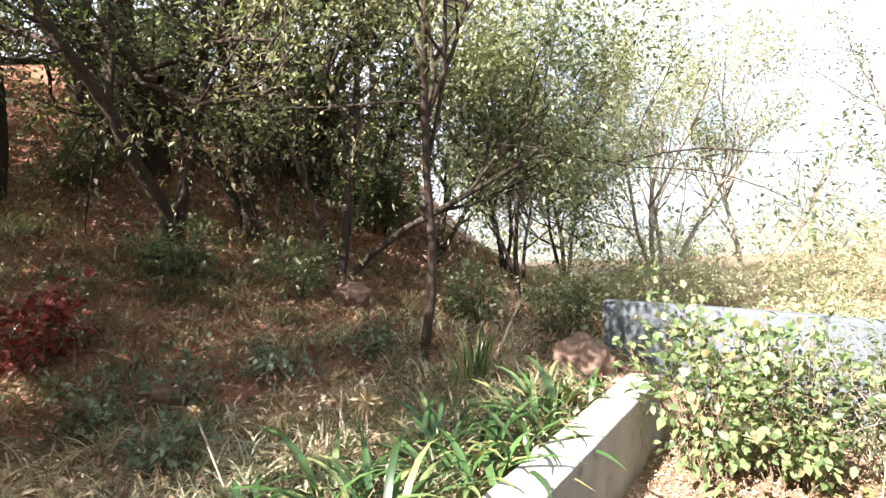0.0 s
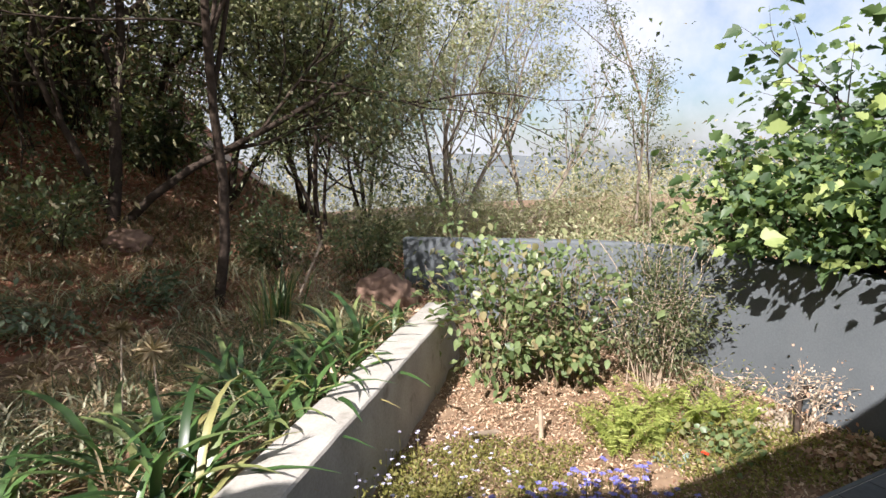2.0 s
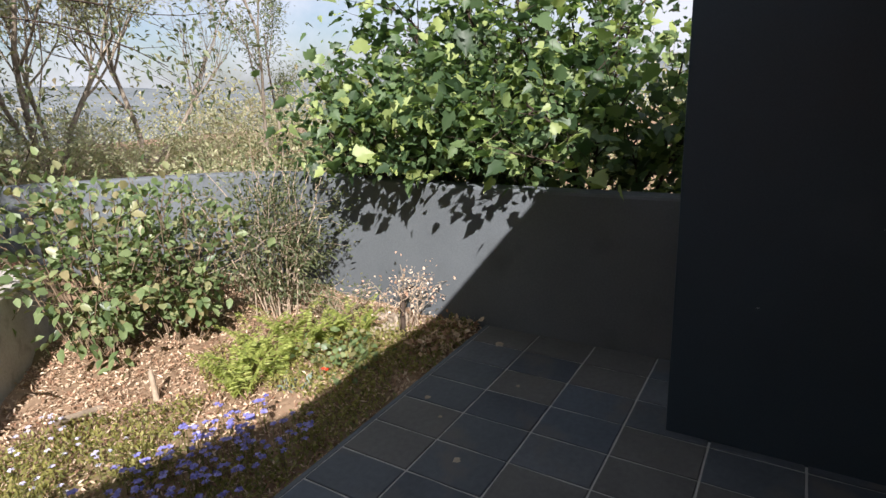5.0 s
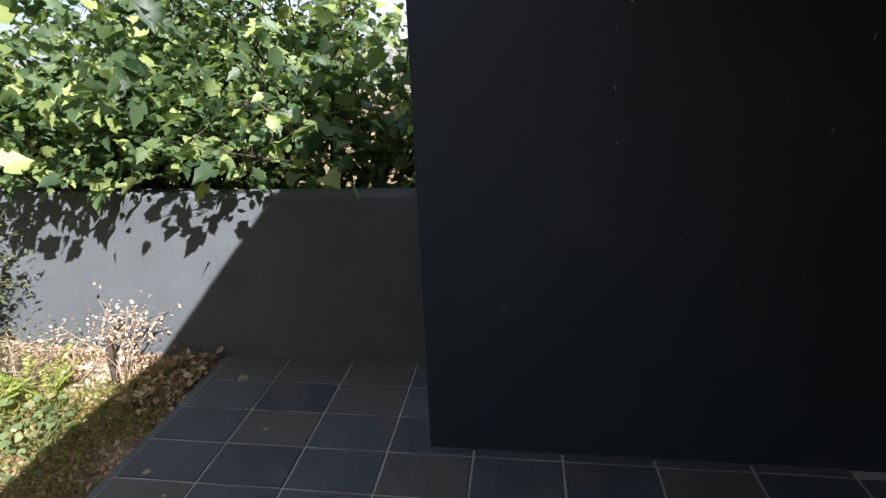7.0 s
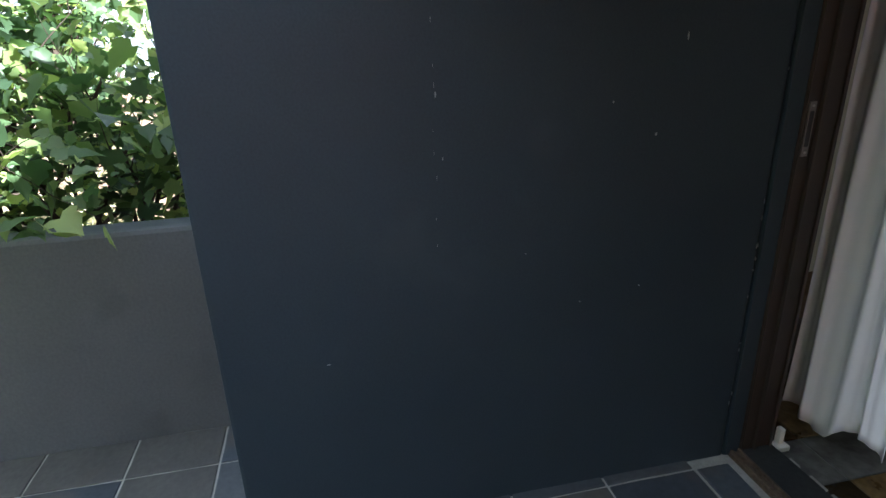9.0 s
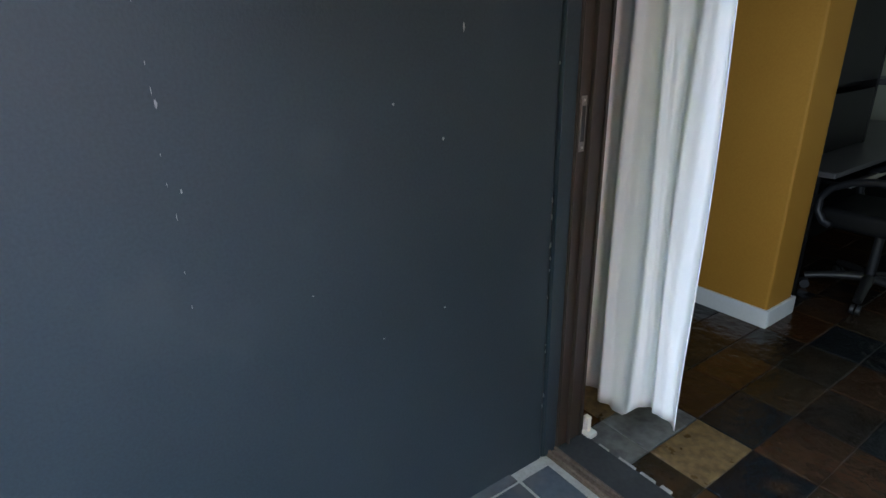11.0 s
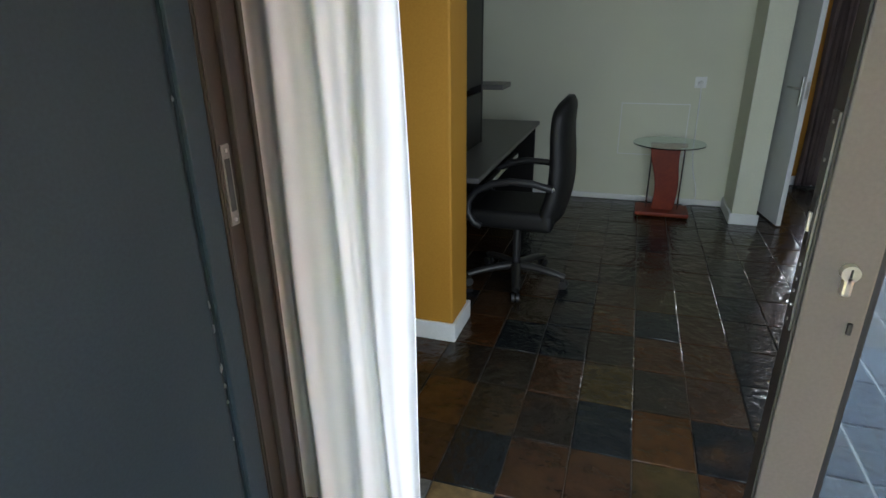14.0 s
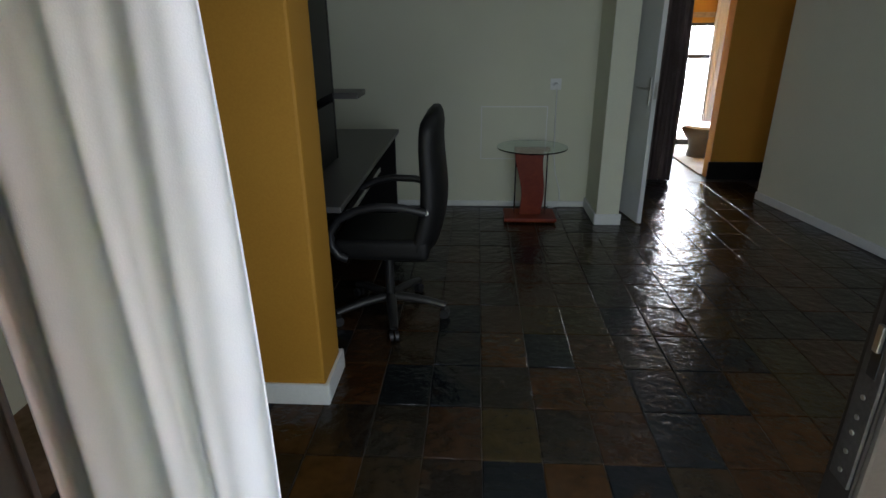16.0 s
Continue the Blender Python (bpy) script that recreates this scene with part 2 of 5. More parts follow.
M_PALE_ROCK = mat("pale_rock", (0.25, 0.2, 0.15), (0.4, 0.33, 0.26), 9.0, 0.9, None, 0.6, 40, spec=0.15)
M_TWIG = mat("brown_rose_stem", (0.1, 0.07, 0.045), (0.2, 0.15, 0.1), 12.0, 0.85, None, 0.4, 60, spec=0.1)
M_BARK = mat("dark_bark", (0.03, 0.022, 0.017), (0.075, 0.056, 0.044), 8.0, 0.9, None, 0.9, 40, spec=0.1)
M_BARK_PALE = mat("pale_bark", (0.16, 0.13, 0.1), (0.28, 0.24, 0.19), 8.0, 0.9, None, 0.7, 40, spec=0.1)
M_DRYWOOD = mat("dry_stalk", (0.26, 0.2, 0.14), (0.42, 0.34, 0.26), 10.0, 0.9, None, 0.5, 50, spec=0.1)
L_BIG = leaf_mat("broad_green_leaf", [(0.03, 0.058, 0.027), (0.055, 0.095, 0.04), (0.085, 0.14, 0.058), (0.15, 0.21, 0.082), (0.34, 0.4, 0.14)], 0.5, 0.48)
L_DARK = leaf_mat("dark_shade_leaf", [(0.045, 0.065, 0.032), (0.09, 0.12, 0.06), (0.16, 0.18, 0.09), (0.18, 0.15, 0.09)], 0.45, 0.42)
L_UNDER = leaf_mat("blue_green_leaf", [(0.07, 0.1, 0.065), (0.12, 0.16, 0.1), (0.2, 0.24, 0.15)], 0.5, 0.35)
L_OLIVE = leaf_mat("olive_leaf", [(0.15, 0.155, 0.08), (0.23, 0.235, 0.13), (0.33, 0.32, 0.19), (0.31, 0.26, 0.17)], 0.55, 0.35)
L_WILLOW = leaf_mat("grey_green_leaf", [(0.16, 0.18, 0.095), (0.26, 0.275, 0.155), (0.38, 0.38, 0.24), (0.32, 0.3, 0.18)], 0.5, 0.35)
# distance haze put into the leaf colours of the farthest woods
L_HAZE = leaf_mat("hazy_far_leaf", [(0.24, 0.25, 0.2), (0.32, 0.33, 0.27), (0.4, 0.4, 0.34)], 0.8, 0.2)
L_SHRUB = leaf_mat("rose_leaf", [(0.07, 0.11, 0.045), (0.12, 0.17, 0.07), (0.16, 0.21, 0.09), (0.23, 0.28, 0.13), (0.28, 0.22, 0.12)], 0.42, 0.42)
L_FERN = leaf_mat("yellow_green_frond", [(0.16, 0.2, 0.04), (0.26, 0.3, 0.07), (0.38, 0.4, 0.12)], 0.6, 0.4)
L_FEATHER = leaf_mat("feathery_leaf", [(0.055, 0.075, 0.03), (0.1, 0.12, 0.055), (0.17, 0.17, 0.09)], 0.5, 0.35)
L_STRAP = leaf_mat("strap_leaf", [(0.03, 0.08, 0.022), (0.06, 0.13, 0.035), (0.14, 0.22, 0.075), (0.2, 0.26, 0.1)], 0.42, 0.3)
L_AGA = leaf_mat("agapanthus_leaf", [(0.02, 0.045, 0.014), (0.04, 0.085, 0.025), (0.075, 0.14, 0.04), (0.05, 0.1, 0.03), (0.16, 0.2, 0.075), (0.3, 0.24, 0.1)], 0.38, 0.22, True)
L_VARIEGATED = leaf_mat("pale_striped_leaf", [(0.1, 0.12, 0.06), (0.25, 0.26, 0.16), (0.48, 0.45, 0.32), (0.3, 0.24, 0.14)], 0.6, 0.25)
L_STRAPDRY = leaf_mat("straw_leaf", [(0.2, 0.14, 0.07), (0.34, 0.26, 0.15), (0.45, 0.36, 0.23)], 0.7, 0.25)
L_LITTER = leaf_mat("fallen_leaf", [(0.16, 0.08, 0.045), (0.3, 0.18, 0.11), (0.46, 0.33, 0.22), (0.58, 0.46, 0.34)], 0.8, 0.1)
L_REDBROWN = leaf_mat("red_brown_scrub", [(0.14, 0.06, 0.04), (0.22, 0.11, 0.07), (0.3, 0.19, 0.12), (0.12, 0.11, 0.06), (0.2, 0.17, 0.1)], 0.75, 0.2)
L_MOSS = leaf_mat("yellow_green_cover", [(0.12, 0.12, 0.025), (0.2, 0.19, 0.045), (0.28, 0.25, 0.08), (0.09, 0.11, 0.03)], 0.6, 0.35)
L_BLUE = leaf_mat("blue_petal", [(0.13, 0.12, 0.38), (0.2, 0.19, 0.5), (0.3, 0.28, 0.6)], 0.6, 0.25)
L_LILAC = leaf_mat("pale_lilac_petal", [(0.45, 0.42, 0.62), (0.6, 0.58, 0.7)], 0.6, 0.25)
L_RED = leaf_mat("red_petal", [(0.6, 0.03, 0.012), (0.7, 0.08, 0.02)], 0.6, 0.2)
L_PINKLEAF = leaf_mat("dry_pink_leaf", [(0.36, 0.2, 0.13), (0.5, 0.34, 0.25), (0.56, 0.44, 0.33), (0.6, 0.52, 0.42)], 0.7, 0.25)
L_REDLEAF = leaf_mat("dark_red_leaf", [(0.12, 0.015, 0.015), (0.2, 0.03, 0.02), (0.1, 0.03, 0.02)], 0.5, 0.3)
L_GREYLEAF = leaf_mat("silvery_leaf", [(0.16, 0.21, 0.19), (0.24, 0.3, 0.27)], 0.6, 0.2)


# ---- mesh helpers ----
def mesh_np(name, verts, faces, material, smooth=False):
    """A mesh from arrays; faces is an (n, 3) or (n, 4) array."""
    verts, faces = np.asarray(verts, np.float32), np.asarray(faces, np.int32)
    me = bpy.data.meshes.new(name)
    n, k = faces.shape
    me.vertices.add(len(verts))
    me.vertices.foreach_set("co", verts.ravel())
    me.loops.add(n * k)
    me.loops.foreach_set("vertex_index", faces.ravel())
    me.polygons.add(n)
    me.polygons.foreach_set("loop_start", np.arange(n, dtype=np.int32) * k)
    if smooth:
        me.polygons.foreach_set("use_smooth", np.ones(n, bool))
    me.update(calc_edges=True)
    me.validate()
    me.materials.append(material)
    return me


def thing(name, label, category, at=(0, 0, 0), group="", kind=""):
    ob = new(name)
    ob.location = at
    ob.empty_display_size = 0.1
    return tagged(ob, label, category, group, kind)


def hang(name, me, parent=None, label=""):
    """Links a mesh, under a parent if given; the mesh is in world coordinates."""
    ob = new(name, me)
    if parent is not None:
        ob.parent = parent
        if parent.type == "EMPTY":
            ob.matrix_parent_inverse = Matrix.Translation(-parent.location)
    if label:
        ob["label"] = label
    return ob


def part(name, bm, material, parent=None, label="", smooth=False):
    me = bpy.data.meshes.new(name)
    bmesh.ops.recalc_face_normals(bm, faces=bm.faces)
    bm.to_mesh(me)
    bm.free()
    me.materials.append(material)
    if smooth:
        for p in me.polygons:
            p.use_smooth = True
    return hang(name, me, parent, label)


def box(x0, x1, y0, y1, z0, z1, bevel=0.004, bm=None, segs=2):
    bm2 = bmesh.new()
    bmesh.ops.create_cube(bm2, size=1, matrix=Matrix.Translation(((x0 + x1) / 2, (y0 + y1) / 2, (z0 + z1) / 2)) @ Matrix.Diagonal((x1 - x0, y1 - y0, z1 - z0, 1)))
    if bevel:
        bmesh.ops.bevel(bm2, geom=bm2.edges[:], offset=bevel, segments=segs, affect="EDGES", profile=0.6)
    return merge(bm, bm2)


def merge(bm, bm2):
    if bm is None:
        return bm2
    me = bpy.data.meshes.new("t")
    bm2.to_mesh(me)
    bm2.free()
    bm.from_mesh(me)
    bpy.data.meshes.remove(me)
    return bm


def cyl(p, q, r, r2=None, n=14, bm=None, caps=True):
    p, q = Vector(p), Vector(q)
    bm2 = bmesh.new()
    rot = (q - p).to_track_quat("Z", "Y").to_matrix().to_4x4()
    bmesh.ops.create_cone(bm2, cap_ends=caps, segments=n, radius1=r, radius2=r if r2 is None else r2, depth=(q - p).length,
                          matrix=Matrix.Translation((p + q) / 2) @ rot)
    return merge(bm, bm2)


def structure(name, bm, material, label, category="wall"):
    return tagged(part(name, bm, material), label, category, kind="structure")


def tube(pts, radii, sides=6):
    """Arrays of a tapered tube along pts."""
    pts = np.asarray(pts, float)
    k = len(pts)
    d = np.gradient(pts, axis=0)
    d /= np.linalg.norm(d, axis=1)[:, None] + 1e-9
    ref = np.array([0.31, 0.95, 0.05])
    u = np.cross(d, ref)
    u /= np.linalg.norm(u, axis=1)[:, None] + 1e-9
    v = np.cross(d, u)
    a = np.linspace(0, 2 * np.pi, sides, endpoint=False)
    ring = u[:, None, :] * np.cos(a)[None, :, None] + v[:, None, :] * np.sin(a)[None, :, None]
    verts = (pts[:, None, :] + ring * np.asarray(radii)[:, None, None]).reshape(-1, 3)
    i, j = np.meshgrid(np.arange(k - 1), np.arange(sides), indexing="ij")
    a0, a1 = i * sides + j, i * sides + (j + 1) % sides
    return verts, np.stack([a0, a1, a1 + sides, a0 + sides], -1).reshape(-1, 4)


def join(chunks):
    vs, fs, o = [], [], 0
    for v, f in chunks:
        vs.append(v)
        fs.append(f + o)
        o += len(v)
    return np.concatenate(vs), np.concatenate(fs)


def leaf_arrays(P, D, L, W, rng, droop=0.15, fold=0.16, point=0.8):
    """Leaves as eight-triangle blades with a midrib; P base, D direction, L length, W width."""
    n = len(P)
    D = D / (np.linalg.norm(D, axis=1)[:, None] + 1e-9)
    r = rng.normal(size=(n, 3))
    r[:, 2] *= 0.35
    S = np.cross(D, np.array([0, 0, 1.0]) + r * 0.6)
    S /= np.linalg.norm(S, axis=1)[:, None] + 1e-9
    N = np.cross(S, D)
    L, W = np.asarray(L)[:, None], np.asarray(W)[:, None]
    dn = np.array([0, 0, -1.0])
    base = P
    c1 = P + D * L * 0.33 + dn * L * droop * 0.1
    c2 = P + D * L * 0.7 + dn * L * droop * 0.5
    tip = P + D * L + dn * L * droop
    l1, r1 = c1 + S * W * 0.5 + N * W * fold, c1 - S * W * 0.5 + N * W * fold
    l2, r2 = c2 + S * W * 0.5 * point + N * W * fold * point, c2 - S * W * 0.5 * point + N * W * fold * point
    V = np.stack([base, l1, r1, c1, l2, r2, c2, tip], 1).reshape(-1, 3)
    T = np.array([[0, 3, 1], [0, 2, 3], [1, 3, 6], [1, 6, 4], [3, 2, 5], [3, 5, 6], [4, 6, 7], [6, 5, 7]])
    F = (np.arange(n)[:, None, None] * 8 + T[None]).reshape(-1, 3)
    return V, F


def small_leaf_arrays(P, D, L, W, rng, droop=0.15, fold=0.16):
    """Small leaves as two triangles folded along the midrib."""
    n = len(P)
    D = D / (np.linalg.norm(D, axis=1)[:, None] + 1e-9)
    S = np.cross(D, np.array([0, 0, 1.0]) + rng.normal(size=(n, 3)) * np.array([0.6, 0.6, 0.2]))
    S /= np.linalg.norm(S, axis=1)[:, None] + 1e-9
    N = np.cross(S, D)
    L, W = np.asarray(L)[:, None], np.asarray(W)[:, None]
    c = P + D * L * 0.45
    tip = P + D * L - np.array([0, 0, 1.0]) * L * droop
    V = np.stack([P, c + S * W * 0.55 + N * W * fold, tip, c - S * W * 0.55 + N * W * fold], 1).reshape(-1, 3)
    F = (np.arange(n)[:, None, None] * 4 + np.array([[0, 2, 1], [0, 3, 2]])[None]).reshape(-1, 3)
    return V, F


def lobed_arrays(P, D, L, W, rng, droop=0.2, fold=0.16):
    """Five-lobed leaves folded along the midrib."""
    n = len(P)
    D = D / (np.linalg.norm(D, axis=1)[:, None] + 1e-9)
    r = rng.normal(size=(n, 3))
    r[:, 2] *= 0.35
    S = np.cross(D, np.array([0, 0, 1.0]) + r * 0.6)
    S /= np.linalg.norm(S, axis=1)[:, None] + 1e-9
    N = np.cross(S, D)
    L, W = np.asarray(L)[:, None], np.asarray(W)[:, None]
    half = [(-0.04, 0.2), (0.12, 0.42), (0.36, 0.58), (0.42, 0.36), (0.62, 0.4), (0.76, 0.2), (0.9, 0.07)]
    ring = [(0.08, 0.0)] + half + [(1.0, 0.0)] + [(a, -b) for a, b in reversed(half)]
    ring = [(0.42, 0.0)] + ring
    V = np.stack([P + D * L * a + S * W * b + N * W * abs(b) * fold * 2 - np.array([0, 0, 1.0]) * L * droop * a * a for a, b in ring], 1).reshape(-1, 3)
    k = len(ring) - 1
    T = np.array([[0, 1 + q, 1 + (q + 1) % k] for q in range(k)])
    F = (np.arange(n)[:, None, None] * len(ring) + T[None]).reshape(-1, 3)
    return V, F


def strap_arrays(P, az, L, W, rise, rng, segs=6, curl=1.0):
    """Arching strap leaves or grass blades: from P outwards by azimuth az."""
    n = len(P)
    s = np.linspace(0, 1, segs + 1)
    H = np.stack([np.cos(az), np.sin(az), np.zeros(n)], 1)
    S = np.stack([-np.sin(az), np.cos(az), np.zeros(n)], 1)
    th = rise[:, None] - curl * (rise[:, None] + 0.5) * s[None, :] ** 1.4
    step = L[:, None] / segs
    dx = np.concatenate([np.zeros((n, 1)), np.cumsum(np.cos(th[:, :-1]) * step, 1)], 1)
    dz = np.concatenate([np.zeros((n, 1)), np.cumsum(np.sin(th[:, :-1]) * step, 1)], 1)
    mid = P[:, None, :] + H[:, None, :] * dx[:, :, None] + np.array([0, 0, 1.0]) * dz[:, :, None]
    w = W[:, None] * np.clip(np.minimum(0.55 + s * 1.5, (1.02 - s) * 2.2), 0.04, 1)[None, :]
    up = np.array([0, 0, 1.0])
    a = mid + S[:, None, :] * w[:, :, None] * 0.5 + up * w[:, :, None] * 0.18
    b = mid - S[:, None, :] * w[:, :, None] * 0.5 + up * w[:, :, None] * 0.18
    V = np.stack([a, mid, b], 2).reshape(-1, 3)
    i = np.arange(segs)
    q = []
    for j in (0, 1):
        q.append(np.stack([i * 3 + j, i * 3 + j + 1, i * 3 + j + 4, i * 3 + j + 3], 1))
    T = np.concatenate(q)
    F = (np.arange(n)[:, None, None] * (segs + 1) * 3 + T[None]).reshape(-1, 4)
    return V, F


# ---- ground ----
LOW_A, LOW_B = np.array([0.64, -5.71]), np.array([2.61, -3.2])     # front top edge of the low garden wall


def smooth(a, b, x):
    t = np.clip((x - a) / (b - a), 0, 1)
    return t * t * (3 - 2 * t)


def ground_z(x, y):
    x, y = np.asarray(x, float), np.asarray(y, float)
    d = (LOW_B - LOW_A) / np.linalg.norm(LOW_B - LOW_A)
    side = (x - LOW_A[0]) * d[1] - (y - LOW_A[1]) * d[0]            # positive on the bank's side of the low wall
    bed = smooth(0.08, 0.2, side) * smooth(-2.6, -3.1, y + 0 * x) * smooth(-0.2, 0.6, x)
    bed = np.maximum(bed, smooth(-6.0, -7.2, y))
    s = (x - 1.0) * 0.42 - (y + 7.4) * 0.8
    rise = np.clip(s, 0, 11) * 0.55 * smooth(-1.5, 3.2, x) * (0.6 + 0.4 * smooth(1, 6, x))
    out = smooth(-0.75, -0.95, x + np.clip(-(y + 4.9), 0, 9) * -0.62)
    far = np.hypot(x, y)
    valley = -smooth(14, 120, far) * 9.0 * smooth(6, -10, x + 0.3 * (y + 8))
    z = -0.05 + bed * 0.38 + rise + out * 0.12 * (1 - bed) + valley
    return z


def grid_ground():
    fine = np.arange(-7.0, 7.01, 0.1)
    gx = np.concatenate([-np.geomspace(2500, 7.3, 34), fine, np.geomspace(7.3, 2500, 34)])
    fy = np.arange(-13.0, -2.79, 0.1)
    gy = np.concatenate([-np.geomspace(2500, 13.4, 30), fy, np.linspace(-2.6, 9, 12), np.geomspace(10, 2500, 26)])
    X, Y = np.meshgrid(gx, gy, indexing="ij")
    Z = ground_z(X, Y)
    rng = np.random.default_rng(3)
    near = smooth(14, 9, np.hypot(X, Y)) * smooth(-2.75, -2.95, Y)
    Z = Z + near * rng.normal(size=X.shape) * 0.014
    Z = np.where((Y > -2.85) & (Y < 12) & (X > -0.6) & (X < 8), -0.12, Z)
    nx, ny = X.shape
    i, j = np.meshgrid(np.arange(nx - 1), np.arange(ny - 1), indexing="ij")
    F = np.stack([i * ny + j, (i + 1) * ny + j, (i + 1) * ny + j + 1, i * ny + j + 1], -1).reshape(-1, 4)
    me = mesh_np("ground", np.stack([X, Y, Z], -1).reshape(-1, 3), F, M_SOIL, True)
    me.materials.append(M_RED_SOIL)
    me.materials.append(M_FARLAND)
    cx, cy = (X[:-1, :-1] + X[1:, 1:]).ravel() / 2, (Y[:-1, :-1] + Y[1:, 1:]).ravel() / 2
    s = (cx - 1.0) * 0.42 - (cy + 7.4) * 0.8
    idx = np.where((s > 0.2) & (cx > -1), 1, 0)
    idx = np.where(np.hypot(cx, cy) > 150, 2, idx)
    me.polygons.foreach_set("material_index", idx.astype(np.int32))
    return tagged(hang("ground", me), "brown leaf-littered garden soil rising to a red earth bank", "ground", kind="structure")


grid_ground()


def hills():
    """A low ridge far beyond the valley, with the haze put into its colour."""
    a = np.linspace(radians(150), radians(330), 90)
    rng = np.random.default_rng(8)
    h = 20 + 26 * np.abs(np.sin(a * 3.1 + 0.4)) + 10 * np.sin(a * 9.0) + rng.normal(size=90) * 1.5
    V, F = [], []
    for i, (t, z) in enumerate(zip(a, h)):
        for rad, zz in ((1500, -12), (1700, z * 0.75 - 6), (1850, z), (2100, -12)):
            V.append((rad * math.cos(t), rad * math.sin(t), zz))
    for i in range(89):
        for j in range(3):
            F.append((i * 4 + j, i * 4 + j + 1, i * 4 + j + 5, i * 4 + j + 4))
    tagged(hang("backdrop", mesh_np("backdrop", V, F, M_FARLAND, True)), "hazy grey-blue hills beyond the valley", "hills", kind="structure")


hills()


# ---- outside walls, roof ----
wing = structure("wall_wing", box(-0.22, 0.0, -1.70, 0.0, -0.1, 2.3, 0.012), M_DARKWALL, "dark blue-grey plastered wing wall with small chips")


def chip(parent, y, z, w, h, seed, face=0.0):
    """A small pale chip in the paint."""
    rng = random.Random(seed)
    bm = bmesh.new()
    top = [bm.verts.new((face + 0.0012, y + w * math.cos(a) * rng.uniform(0.5, 1), z + h * math.sin(a) * rng.uniform(0.5, 1))) for a in (k * 0.785 for k in range(8))]
    low = [bm.verts.new((face - 0.002, v.co.y + (v.co.y - y) * 0.3, v.co.z + (v.co.z - z) * 0.3)) for v in top]
    bm.faces.new(top)
    for k in range(8):
        bm.faces.new((top[k], low[k], low[(k + 1) % 8], top[(k + 1) % 8]))
    part("paint_chip", bm, M_CHIP, parent)


rc = random.Random(4)
for k, (y, z, w, h) in enumerate([(-1.054, 1.368, 0.003, 0.01), (-1.02, 1.62, 0.006, 0.016), (-0.62, 0.72, 0.003, 0.003),
                                  (-1.04, 1.2, 0.0025, 0.006), (-0.8, 0.9, 0.003, 0.002), (-1.4, 0.62, 0.006, 0.002), (-0.42, 0.75, 0.004, 0.003), (-0.413, 1.225, 0.006, 0.006), (-0.553, 1.322, 0.004, 0.004), (-0.344, 1.486, 0.003, 0.014)]):
    chip(wing, y, z, w, h, k)
for k in range(9):
    chip(wing, -1.065 + rc.random() * 0.008, 0.95 + k * 0.08 + rc.random() * 0.05, 0.0007, 0.003 + rc.random() * 0.007, 80 + k)
for k in range(18):
    chip(wing, -0.004 - rc.random() * 0.006, rc.uniform(0.2, 1.75), 0.0015 + rc.random() * 0.0015, 0.003 + rc.random() * 0.009, 40 + k)


def boundary_wall():
    """A plastered wall with a gently bent run and a rounded top."""
    line = [(-0.66, 0.6), (-0.655, -2.0), (-0.66, -2.9), (-0.72, -3.5), (-0.79, -4.1), (-0.83, -4.7), (-0.72, -5.2), (-0.4, -5.75), (0.0, -6.3), (0.6, -7.1)]
    # a finer line, rounded
    pts = [Vector(p) for p in line]
    for _ in range(2):
        q = [pts[0]]
        for a, b in zip(pts, pts[1:]):
            q += [a * 0.75 + b * 0.25, a * 0.25 + b * 0.75]
        pts = q + [pts[-1]]
    T, top = 0.13, 0.89
    bm = bmesh.new()
    rings = []
    for i, p in enumerate(pts):
        d = (pts[min(i + 1, len(pts) - 1)] - pts[max(i - 1, 0)]).normalized()
        n = Vector((d.y, -d.x))
        prof = [(0, -0.25), (0, top - 0.02), (0.006, top - 0.006), (0.02, top), (T - 0.02, top), (T - 0.006, top - 0.006), (T, top - 0.02), (T, -0.25)]
        rings.append([bm.verts.new((p.x + n.x * o, p.y + n.y * o, z)) for o, z in prof])
    for a, b in zip(rings, rings[1:]):
        for k in range(7):
            bm.faces.new((a[k], a[k + 1], b[k + 1], b[k]))
    bm.faces.new(rings[0])
    bm.faces.new(rings[-1])
    structure("wall_boundary", bm, M_GREYWALL, "grey plastered garden boundary wall with a bent run")


boundary_wall()


def low_wall():
    d = Vector((*(LOW_B - LOW_A), 0)).normalized()
    n = Vector((d.y, -d.x, 0))
    bm = bmesh.new()
    rings = []
    k = 26
    for i in range(k + 1):
        p = Vector((*(LOW_A + (LOW_B - LOW_A) * i / k), 0))
        w = 0.0015 * math.sin(i * 2.3) + 0.001 * math.sin(i * 5.1)
        prof = [(0.0, -0.2), (0.0 + w, 0.438), (0.008 + w, 0.449), (0.02, 0.452 + w), (0.255, 0.452 - w), (0.27, 0.44), (0.275, -0.2)]
        rings.append([bm.verts.new(p + n * o + Vector((0, 0, z))) for o, z in prof])
    for a, b in zip(rings, rings[1:]):
        for j in range(6):
            bm.faces.new((a[j], a[j + 1], b[j + 1], b[j]))
    bm.faces.new(rings[0])
    bm.faces.new(rings[-1])
    structure("wall_low", bm, M_PALEWALL, "low pale cement retaining wall beside the flower bed")


low_wall()

